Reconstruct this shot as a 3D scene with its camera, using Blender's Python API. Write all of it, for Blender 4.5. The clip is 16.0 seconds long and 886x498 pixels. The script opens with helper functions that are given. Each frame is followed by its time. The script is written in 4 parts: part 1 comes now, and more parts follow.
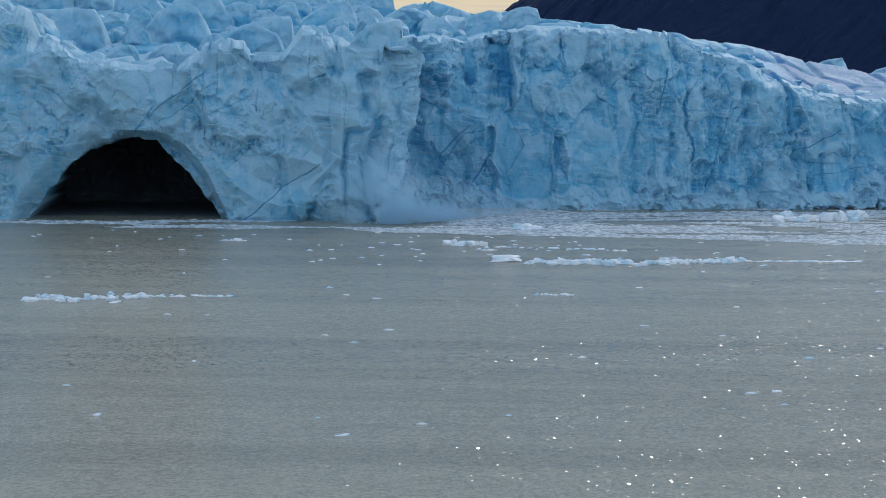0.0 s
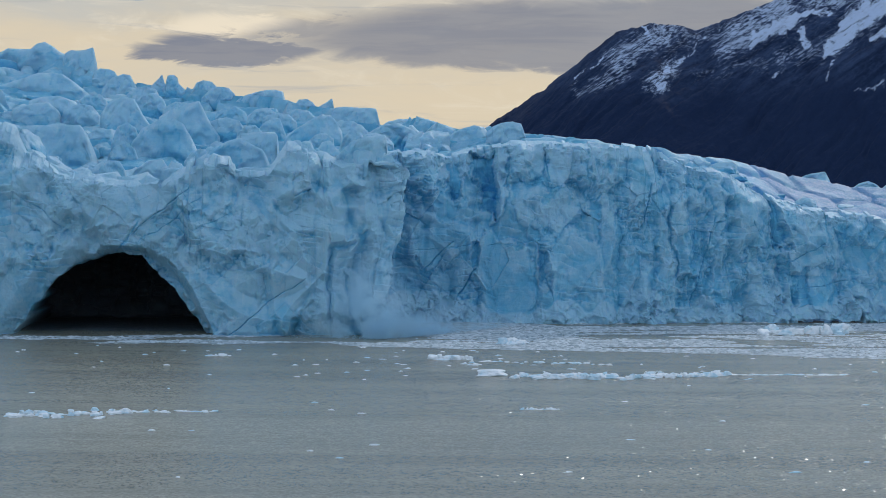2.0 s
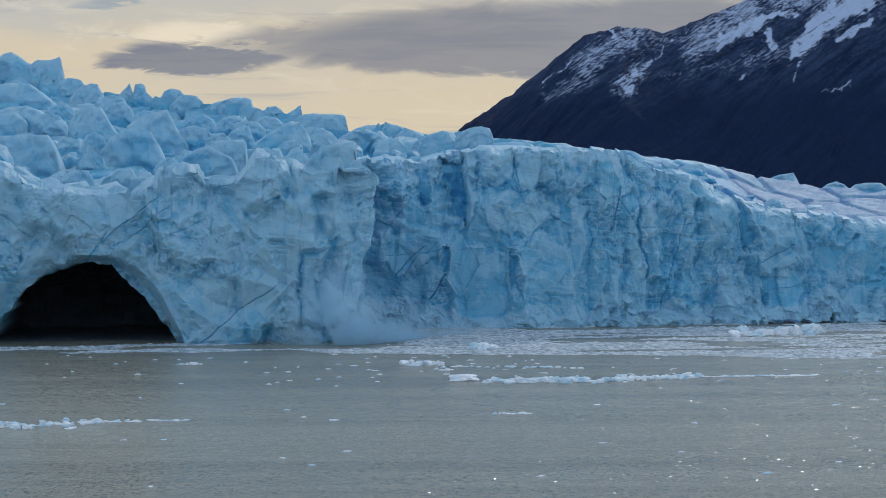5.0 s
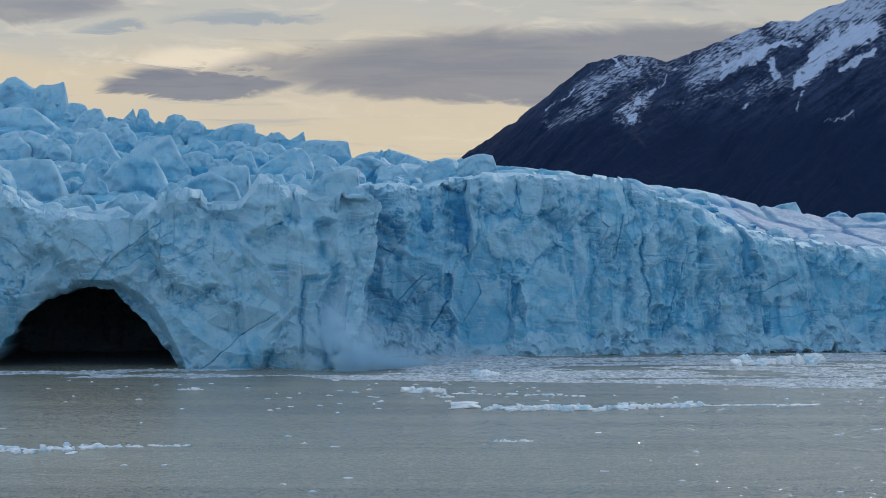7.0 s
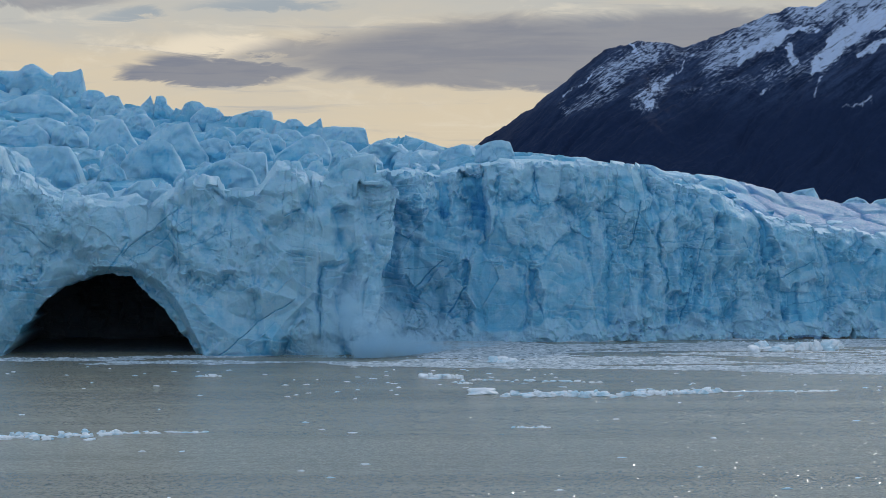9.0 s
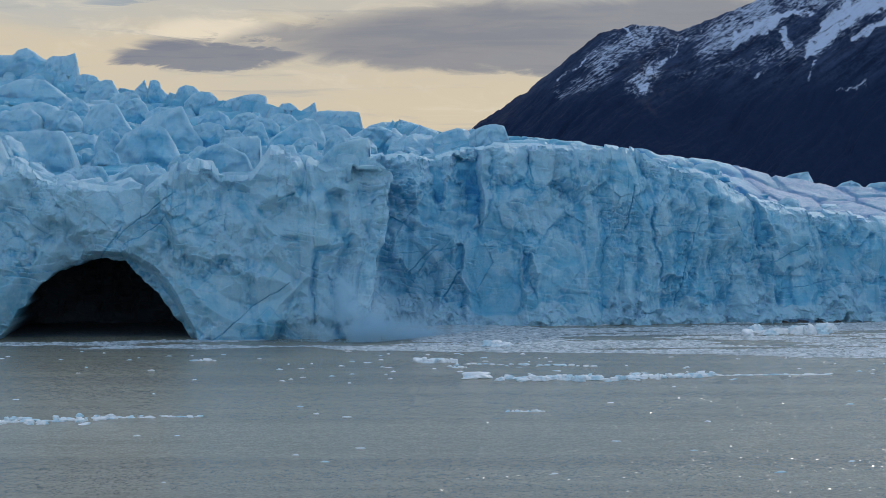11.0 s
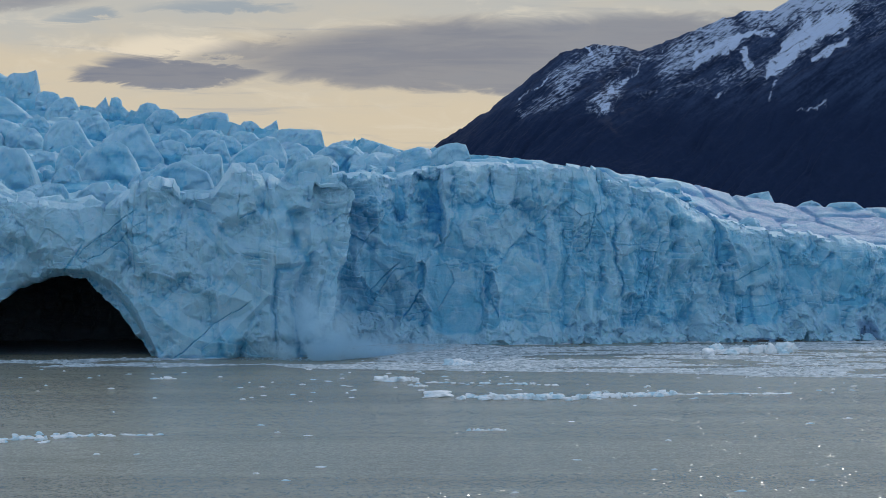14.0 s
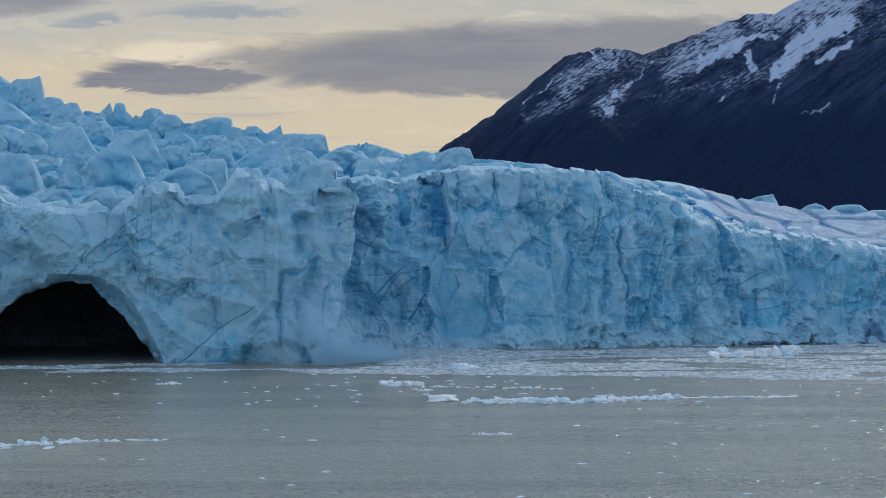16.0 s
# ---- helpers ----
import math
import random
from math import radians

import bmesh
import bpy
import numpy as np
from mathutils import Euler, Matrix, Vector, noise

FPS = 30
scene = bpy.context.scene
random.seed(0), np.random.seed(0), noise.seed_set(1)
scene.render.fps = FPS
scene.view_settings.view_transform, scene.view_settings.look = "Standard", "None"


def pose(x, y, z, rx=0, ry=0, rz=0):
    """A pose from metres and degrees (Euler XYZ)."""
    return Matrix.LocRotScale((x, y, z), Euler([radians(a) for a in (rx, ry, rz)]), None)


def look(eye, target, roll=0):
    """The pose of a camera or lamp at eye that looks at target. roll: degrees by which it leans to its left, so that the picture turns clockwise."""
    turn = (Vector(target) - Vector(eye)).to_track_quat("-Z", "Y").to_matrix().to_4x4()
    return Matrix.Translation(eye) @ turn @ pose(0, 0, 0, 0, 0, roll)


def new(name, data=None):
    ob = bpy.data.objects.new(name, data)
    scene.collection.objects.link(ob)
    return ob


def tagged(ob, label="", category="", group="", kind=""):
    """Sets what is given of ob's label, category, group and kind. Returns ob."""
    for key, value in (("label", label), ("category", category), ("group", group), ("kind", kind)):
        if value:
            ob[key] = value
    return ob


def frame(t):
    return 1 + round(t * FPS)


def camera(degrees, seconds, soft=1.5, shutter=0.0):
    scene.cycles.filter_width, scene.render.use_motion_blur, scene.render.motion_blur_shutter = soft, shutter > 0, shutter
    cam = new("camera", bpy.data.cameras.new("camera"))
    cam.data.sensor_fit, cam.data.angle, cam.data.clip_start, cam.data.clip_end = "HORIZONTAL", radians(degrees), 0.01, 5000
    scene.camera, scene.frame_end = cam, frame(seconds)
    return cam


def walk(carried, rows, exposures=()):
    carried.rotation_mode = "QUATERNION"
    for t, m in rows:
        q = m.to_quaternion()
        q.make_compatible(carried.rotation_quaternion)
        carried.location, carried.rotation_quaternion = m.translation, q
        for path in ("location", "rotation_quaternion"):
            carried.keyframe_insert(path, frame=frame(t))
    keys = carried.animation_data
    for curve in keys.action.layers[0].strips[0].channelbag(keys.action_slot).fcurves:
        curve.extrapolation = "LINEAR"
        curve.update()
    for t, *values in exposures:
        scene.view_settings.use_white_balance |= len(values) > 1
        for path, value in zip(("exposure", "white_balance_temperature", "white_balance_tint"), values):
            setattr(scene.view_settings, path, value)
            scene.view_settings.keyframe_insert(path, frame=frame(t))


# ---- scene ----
# Metres; the lake is z = 0, x to the right, y away from the viewpoint above the shore.
EYE = 55.0
cam = camera(24.0, 16.0, soft=0.75)
walk(cam, [
    (0.0, pose(0, 0, EYE, 84.968, -0.430, 1.935)),
    (0.5, pose(0, 0, EYE, 85.913, -0.524, 1.605)),
    (1.0, pose(0, 0, EYE, 86.511, -0.504, 1.374)),
    (1.5, pose(0, 0, EYE, 87.382, -0.339, 1.370)),
    (2.0, pose(0, 0, EYE, 88.116, -0.301, 1.517)),
    (2.5, pose(0, 0, EYE, 88.385, -0.161, 1.417)),
    (3.0, pose(0, 0, EYE, 88.456, 0.161, 1.182)),
    (3.5, pose(0, 0, EYE, 88.455, 0.422, 0.991)),
    (4.0, pose(0, 0, EYE, 88.154, 0.501, 0.762)),
    (4.2, pose(0, 0, EYE, 88.072, 0.462, 0.728)),
    (6.5, pose(0, 0, EYE, 88.918, 0.309, 0.620)),
    (7.0, pose(0, 0, EYE, 89.005, 0.019, 0.747)),
    (7.5, pose(0, 0, EYE, 89.114, -0.043, 0.959)),
    (8.0, pose(0, 0, EYE, 89.182, -0.046, 1.075)),
    (8.5, pose(0, 0, EYE, 88.950, 0.095, 1.176)),
    (9.0, pose(0, 0, EYE, 88.633, 0.100, 1.222)),
    (11.5, pose(0, 0, EYE, 88.192, 0.191, 0.943)),
    (12.0, pose(0, 0, EYE, 88.281, 0.130, 0.763)),
    (12.5, pose(0, 0, EYE, 88.366, -0.102, 0.593)),
    (13.0, pose(0, 0, EYE, 88.518, -0.170, 0.307)),
    (13.5, pose(0, 0, EYE, 88.616, -0.067, 0.067)),
    (14.0, pose(0, 0, EYE, 88.704, -0.022, 0.010)),
    (14.5, pose(0, 0, EYE, 88.773, -0.000, 0.000)),
    (15.0, pose(0, 0, EYE, 88.813, 0.078, -0.007)),
    (15.5, pose(0, 0, EYE, 88.859, 0.065, 0.047)),
    (16.0, pose(0, 0, EYE, 88.819, 0.189, 0.129)),
], exposures=[(0.0, 0.06), (1.5, 0.04), (3.5, -0.05), (9.0, -0.05), (12.0, -0.10), (16.0, -0.10)])

# ---------------------------------------------------------------- light
SUN_AZ, SUN_EL = radians(23), radians(31)
sun_data = bpy.data.lights.new("sun", "SUN")
sun_data.energy, sun_data.angle, sun_data.color = 0.65, radians(0.6), (1.0, 0.93, 0.84)
sun = new("sun", sun_data)
sun_dir = Vector((math.sin(SUN_AZ) * math.cos(SUN_EL), math.cos(SUN_AZ) * math.cos(SUN_EL), math.sin(SUN_EL)))
sun.matrix_world = look(sun_dir * 3000, (0, 0, 0))
scene.view_settings.exposure = 0.0


class Nodes:
    """Short hand for node trees."""

    def __init__(self, tree):
        self.t = tree
        tree.nodes.clear()

    def add(self, kind, inputs=None, **props):
        n = self.t.nodes.new(kind)
        for k, v in props.items():
            setattr(n, k, v)
        for k, v in (inputs or {}).items():
            if isinstance(v, bpy.types.NodeSocket):
                self.t.links.new(v, n.inputs[k])
            else:
                n.inputs[k].default_value = v
        return n

    def math(self, op, a, b=0.0, clamp=False):
        return self.add("ShaderNodeMath", {0: a, 1: b}, operation=op, use_clamp=clamp).outputs[0]

    def ramp(self, v, lo, hi, a=0.0, b=1.0, smooth=True):
        n = self.add("ShaderNodeMapRange", {"Value": v, "From Min": lo, "From Max": hi, "To Min": a, "To Max": b})
        n.interpolation_type = "SMOOTHSTEP" if smooth else "LINEAR"
        return n.outputs[0]

    def mix(self, f, a, b):
        n = self.add("ShaderNodeMix", data_type="RGBA")
        for sock, v in ((n.inputs["Factor"], f), (n.inputs["A"], a), (n.inputs["B"], b)):
            pick = sock
            if sock.name in "AB" or sock.name == "Factor":
                pick = {"Factor": n.inputs[0], "A": n.inputs[6], "B": n.inputs[7]}[sock.name]
            if isinstance(v, bpy.types.NodeSocket):
                self.t.links.new(v, pick)
            else:
                pick.default_value = v
        return n.outputs[2]

    def noise(self, vec, scale, detail=4.0, rough=0.55, warp=0.0):
        n = self.add("ShaderNodeTexNoise", {"Vector": vec, "Scale": scale, "Detail": detail, "Roughness": rough, "Distortion": warp})
        return n.outputs["Fac"]

    def combine(self, x, y, z):
        return self.add("ShaderNodeCombineXYZ", {0: x, 1: y, 2: z}).outputs[0]

    def stretch(self, vec, sx, sy, sz, rot=(0, 0, 0)):
        return self.add("ShaderNodeMapping", {"Vector": vec, "Scale": (sx, sy, sz), "Rotation": rot}).outputs[0]


world = bpy.data.worlds.new("sky")
scene.world = world
world.use_nodes = True
w = Nodes(world.node_tree)
coords = w.add("ShaderNodeTexCoord").outputs["Generated"]
split = w.add("ShaderNodeSeparateXYZ", {0: coords})
el = w.math("MULTIPLY", w.math("ARCSINE", split.outputs[2]), 57.2958)
az = w.math("MULTIPLY", w.math("ARCTAN2", split.outputs[0], split.outputs[1]), 57.2958)
def sky_noise(ka, ke, off, scale=1.0, detail=6.0, rough=0.6, warp=0.4):
    return w.noise(w.combine(w.math("MULTIPLY", az, ka), w.math("MULTIPLY", el, ke), off), scale, detail, rough, warp)


wisps, curls = sky_noise(0.13, 0.55, 3.7), sky_noise(0.45, 1.5, 6.2, 1.0, 8.0, 0.62, 0.8)
threads, broad = sky_noise(0.22, 2.6, 1.3, 1.0, 7.0, 0.6, 0.5), sky_noise(0.05, 0.35, 9.1, 1.0, 4.0, 0.5)
clear = w.add("ShaderNodeTexSky", sky_type="NISHITA", sun_disc=False, sun_elevation=SUN_EL, sun_rotation=SUN_AZ, altitude=200.0)
blue_sky = w.add("ShaderNodeVectorMath", {0: clear.outputs[0], 1: (0.13, 0.13, 0.13)}, operation="MULTIPLY").outputs[0]
cream, pale, grey, slate = (0.70, 0.605, 0.455, 1), (0.535, 0.535, 0.505, 1), (0.215, 0.235, 0.295, 1), (0.38, 0.40, 0.43, 1)
veil = w.mix(w.ramp(w.math("ADD", el, w.math("MULTIPLY", w.math("SUBTRACT", wisps, 0.5), 7.0)), 2.0, 6.0), cream, pale)
facing = w.ramp(split.outputs[1], -0.1, 0.75)
veil = w.mix(facing, (0.50, 0.66, 0.89, 1), veil)
veil = w.mix(w.ramp(threads, 0.52, 0.78, 0.0, 0.8), veil, slate)
veil = w.mix(w.ramp(curls, 0.5, 0.75, 0.0, 0.55), veil, (0.80, 0.73, 0.60, 1))


def bank(az0, el0, half_az, half_el, soft, loose=1.0):
    """How far a long flat cloud, with a sharp underside, covers a direction of the sky."""
    wob = w.math("SUBTRACT", curls, 0.5)
    a = w.math("DIVIDE", w.math("SUBTRACT", w.math("ADD", az, w.math("MULTIPLY", wob, 4.5 * loose)), az0), half_az)
    e = w.math("DIVIDE", w.math("SUBTRACT", w.math("ADD", el, w.math("MULTIPLY", wob, 1.3 * loose)), el0), half_el)
    e = w.math("MAXIMUM", e, w.math("MULTIPLY", e, -2.4))
    d = w.math("ADD", w.math("MULTIPLY", a, a), w.math("MULTIPLY", e, e))
    return w.ramp(d, soft, 1.0, 1.0, 0.0)


lens = bank(-7.7, 3.36, 2.6, 0.80, 0.45, 1.0)
deck = w.math("MAXIMUM", bank(4.5, 3.6, 12.0, 1.7, 0.5, 0.6), w.math("MULTIPLY", bank(-4.6, 4.0, 2.6, 0.55, 0.1, 1.0), 0.8))
high = bank(-12.0, 5.5, 2.8, 0.9, 0.1)
dark = w.math("MAXIMUM", w.math("MAXIMUM", lens, w.math("MULTIPLY", deck, 0.9)), w.math("MULTIPLY", high, 0.75))
veil = w.mix(w.math("MULTIPLY", bank(-7.2, 4.2, 2.0, 0.5, 0.1, 1.0), 0.85), veil, (0.86, 0.76, 0.60, 1))
veil = w.mix(w.math("MULTIPLY", w.math("MAXIMUM", bank(-9.6, 5.0, 1.0, 0.25, 0.0, 0.8), bank(-6.2, 5.2, 2.6, 0.3, 0.0, 0.8)), 0.7), veil, (0.30, 0.37, 0.44, 1))
dark = w.math("MULTIPLY", dark, w.ramp(w.math("ADD", w.math("MULTIPLY", wisps, 0.5), w.math("MULTIPLY", threads, 0.5)), 0.35, 0.55, 1.0, 0.84))
clouds = w.mix(dark, veil, grey)
clouds = w.mix(w.ramp(el, 7.0, 20.0), clouds, w.mix(w.ramp(broad, 0.35, 0.65), (0.68, 0.87, 1.13, 1), (0.96, 1.08, 1.22, 1)))
cover = w.ramp(w.math("ADD", el, w.math("MULTIPLY", w.math("SUBTRACT", broad, 0.5), 40.0)), 14.0, 40.0, 1.0, 0.35)
sky_col = w.mix(cover, blue_sky, clouds)
w.add("ShaderNodeOutputWorld", {0: w.add("ShaderNodeBackground", {"Color": sky_col, "Strength": 1.0}).outputs[0]})

# ---------------------------------------------------------------- materials


def material(name):
    m = bpy.data.materials.new(name)
    m.use_nodes = True
    n = Nodes(m.node_tree)
    return m, n


def finish(n, colour, rough, bump=None, strength=0.5, distance=0.1, **extra):
    inputs = {"Base Color": colour, "Roughness": rough}
    for k, v in extra.items():
        inputs[k.replace("_", " ")] = v
    if bump is not None:
        inputs["Normal"] = n.add("ShaderNodeBump", {"Height": bump, "Strength": strength, "Distance": distance}).outputs[0]
    shader = n.add("ShaderNodeBsdfPrincipled", inputs)
    n.add("ShaderNodeOutputMaterial", {0: shader.outputs[0]})
    return shader


def make_glacier_ice():
    m, n = material("glacier_ice")
    p = n.add("ShaderNodeNewGeometry").outputs["Position"]
    blue = n.add("ShaderNodeAttribute", attribute_name="blue").outputs["Fac"]
    grime_dim = n.add("ShaderNodeAttribute", attribute_name="grime_dim").outputs["Fac"]
    cave_shade = n.add("ShaderNodeAttribute", attribute_name="cave_shade").outputs["Fac"]
    fine = n.noise(p, 0.9, 6.0, 0.65)
    mid = n.noise(n.stretch(p, 1, 1, 0.45), 0.13, 5.0, 0.6, 0.4)
    layer = n.noise(n.stretch(p, 0.25, 0.25, 1.6, (0.0, 0.12, 0)), 0.5, 4.0, 0.65)
    v = n.math("ADD", blue, n.math("MULTIPLY", n.math("SUBTRACT", mid, 0.5), 0.22))
    v = n.math("ADD", v, n.math("MULTIPLY", n.math("SUBTRACT", layer, 0.5), 0.28))
    v = n.math("ADD", v, n.math("MULTIPLY", n.math("SUBTRACT", fine, 0.5), 0.16))
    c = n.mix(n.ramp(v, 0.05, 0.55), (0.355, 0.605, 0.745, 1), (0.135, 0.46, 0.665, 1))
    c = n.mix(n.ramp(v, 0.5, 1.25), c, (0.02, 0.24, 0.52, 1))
    # cloudy white ice full of air, in ragged patches
    airy = n.math("MULTIPLY", n.ramp(n.noise(n.stretch(p, 1, 1, 0.7, (0, 0.5, 0)), 0.22, 6.0, 0.68, 0.6), 0.53, 0.66), n.ramp(v, 0.0, 0.6, 0.55, 0.1))
    c = n.mix(airy, c, (0.49, 0.67, 0.77, 1))
    speck = n.math("MULTIPLY", n.ramp(n.noise(p, 1.1, 7.0, 0.7), 0.57, 0.66), n.ramp(n.noise(p, 0.12, 3.0, 0.5), 0.45, 0.6))
    soil = n.math("MULTIPLY", speck, grime_dim, clamp=True)
    c = n.mix(n.math("MULTIPLY", soil, 0.3), c, (0.17, 0.155, 0.15, 1))
    # darker blue over the far firn slope, painted to dim its sunlight
    slope_dim = n.math("MULTIPLY", n.ramp(grime_dim, 0.6, 1.25, 0.0, 0.95), n.ramp(n.noise(p, 0.1, 5.0, 0.6), 0.3, 0.6, 0.65, 1.0))
    c = n.mix(slope_dim, c, (0.125, 0.25, 0.405, 1))
    # hairline veins of clear blue ice that cross the face
    warp = n.add("ShaderNodeTexNoise", {"Vector": p, "Scale": 0.05, "Detail": 2.0}).outputs["Color"]
    bent = n.add("ShaderNodeVectorMath", {0: n.add("ShaderNodeVectorMath", {0: warp, "Scale": 2.0}, operation="SCALE").outputs[0], 1: n.stretch(p, 1.0, 1.0, 0.55, (0, 0.5, 0))}, operation="ADD").outputs[0]
    edge = n.add("ShaderNodeTexVoronoi", {"Vector": bent, "Scale": 0.075}, feature="DISTANCE_TO_EDGE").outputs["Distance"]
    shown = n.ramp(n.noise(p, 0.05, 3.0, 0.6), 0.54, 0.64)
    vein = n.math("MULTIPLY", n.ramp(edge, 0.0, 0.011, 1.0, 0.0), shown)
    c = n.mix(n.math("MULTIPLY", vein, 0.4), c, (0.05, 0.27, 0.48, 1))
    # dark blue-grey stands in for the shade deep inside the cave
    c = n.mix(cave_shade, c, n.mix(mid, (0.05, 0.066, 0.08, 1), (0.10, 0.125, 0.14, 1)))
    height = n.math("ADD", fine, n.math("MULTIPLY", n.noise(p, 3.5, 4.0, 0.6), 0.4))
    height = n.math("SUBTRACT", height, n.math("MULTIPLY", vein, 0.3))
    finish(n, c, n.ramp(fine, 0.3, 0.7, 0.35, 0.6), height, 0.8, 0.6, Specular_IOR_Level=0.3, Subsurface_Weight=0.12, Subsurface_Radius=(0.2, 0.6, 1.1), Subsurface_Scale=1.0)
    return m


def make_floe_ice():
    m, n = material("floating_ice")
    p = n.add("ShaderNodeNewGeometry").outputs["Position"]
    rnd = n.add("ShaderNodeObjectInfo").outputs["Random"]
    fine = n.noise(p, 1.6, 5.0, 0.65)
    v = n.math("ADD", n.noise(p, 0.3, 4.0, 0.6), n.math("MULTIPLY", n.math("SUBTRACT", rnd, 0.5), 0.4))
    c = n.mix(n.ramp(v, 0.4, 0.75), (0.84, 0.88, 0.90, 1), (0.50, 0.70, 0.80, 1))
    finish(n, c, 0.5, fine, 0.6, 0.25, Specular_IOR_Level=0.3)
    return m


def make_brash():
    m, n = material("brash_ice")
    p = n.add("ShaderNodeNewGeometry").outputs["Position"]
    rnd = n.add("ShaderNodeNewGeometry").outputs["Random Per Island"]
    c = n.mix(rnd, (0.22, 0.30, 0.34, 1), (0.66, 0.73, 0.77, 1))
    finish(n, c, 0.65, n.noise(p, 3.0, 3.0), 0.4, 0.1, Specular_IOR_Level=0.2)
    return m


def make_water():
    m, n = material("glacial_water")
    p = n.add("ShaderNodeNewGeometry").outputs["Position"]
    lanes = n.noise(n.stretch(p, 0.06, 1.0, 1.0, (0, 0, -0.05)), 0.03, 4.0, 0.55)
    gusts = n.noise(n.stretch(p, 0.3, 1.0, 1.0), 0.012, 3.0, 0.5)
    c = n.mix(n.ramp(lanes, 0.35, 0.65), (0.223, 0.230, 0.190, 1), (0.296, 0.302, 0.246, 1))
    # every ripple tips the surface its own way
    tilt = None
    for scale, amount in ((2.2, 0.95), (0.8, 0.45), (0.2, 0.2)):
        ripple = n.add("ShaderNodeTexNoise", {"Vector": n.stretch(p, 0.7, 1.3, 1.0, (0, 0, 0.15)), "Scale": scale, "Detail": 2.0, "Roughness": 0.5}).outputs["Color"]
        step = n.add("ShaderNodeVectorMath", {0: ripple, 1: (0.5, 0.5, 0.5)}, operation="SUBTRACT").outputs[0]
        step = n.add("ShaderNodeVectorMath", {0: step, 1: (amount * 0.8, amount, 0.0)}, operation="MULTIPLY").outputs[0]
        tilt = step if tilt is None else n.add("ShaderNodeVectorMath", {0: tilt, 1: step}, operation="ADD").outputs[0]
    calm = n.ramp(gusts, 0.35, 0.65, 0.8, 1.15)

    def leaning(amount):
        lean = n.add("ShaderNodeVectorMath", {0: tilt, "Scale": n.math("MULTIPLY", calm, amount)}, operation="SCALE").outputs[0]
        lean = n.add("ShaderNodeVectorMath", {0: lean, 1: (0.0, 0.0, 1.0)}, operation="ADD").outputs[0]
        return n.add("ShaderNodeVectorMath", {0: lean}, operation="NORMALIZE").outputs[0]

    # small flat facets that flash in the sun one by one
    facet = None
    for scale, turn in ((2.2, 0.2), (2.8, -0.4)):
        flake = n.add("ShaderNodeTexVoronoi", {"Vector": n.stretch(p, 1.0, 0.4, 1.0, (0, 0, turn)), "Scale": scale}).outputs["Color"]
        flake = n.add("ShaderNodeVectorMath", {0: flake, 1: (0.5, 0.5, 0.5)}, operation="SUBTRACT").outputs[0]
        flake = n.add("ShaderNodeVectorMath", {0: flake, 1: (0.60, 0.60, 0.0)}, operation="MULTIPLY").outputs[0]
        facet = flake if facet is None else n.add("ShaderNodeVectorMath", {0: facet, 1: flake}, operation="ADD").outputs[0]
    facet = n.add("ShaderNodeVectorMath", {0: facet, 1: (0.0, 0.0, 1.0)}, operation="ADD").outputs[0]
    glint = n.add("ShaderNodeVectorMath", {0: facet}, operation="NORMALIZE").outputs[0]
    finish(n, c, 0.22, IOR=1.33, Specular_IOR_Level=0.05, Normal=leaning(1.2), Coat_Weight=n.ramp(gusts, 0.35, 0.62, 0.26, 0.36), Coat_Roughness=0.14, Coat_IOR=1.33, Coat_Normal=glint)
    return m


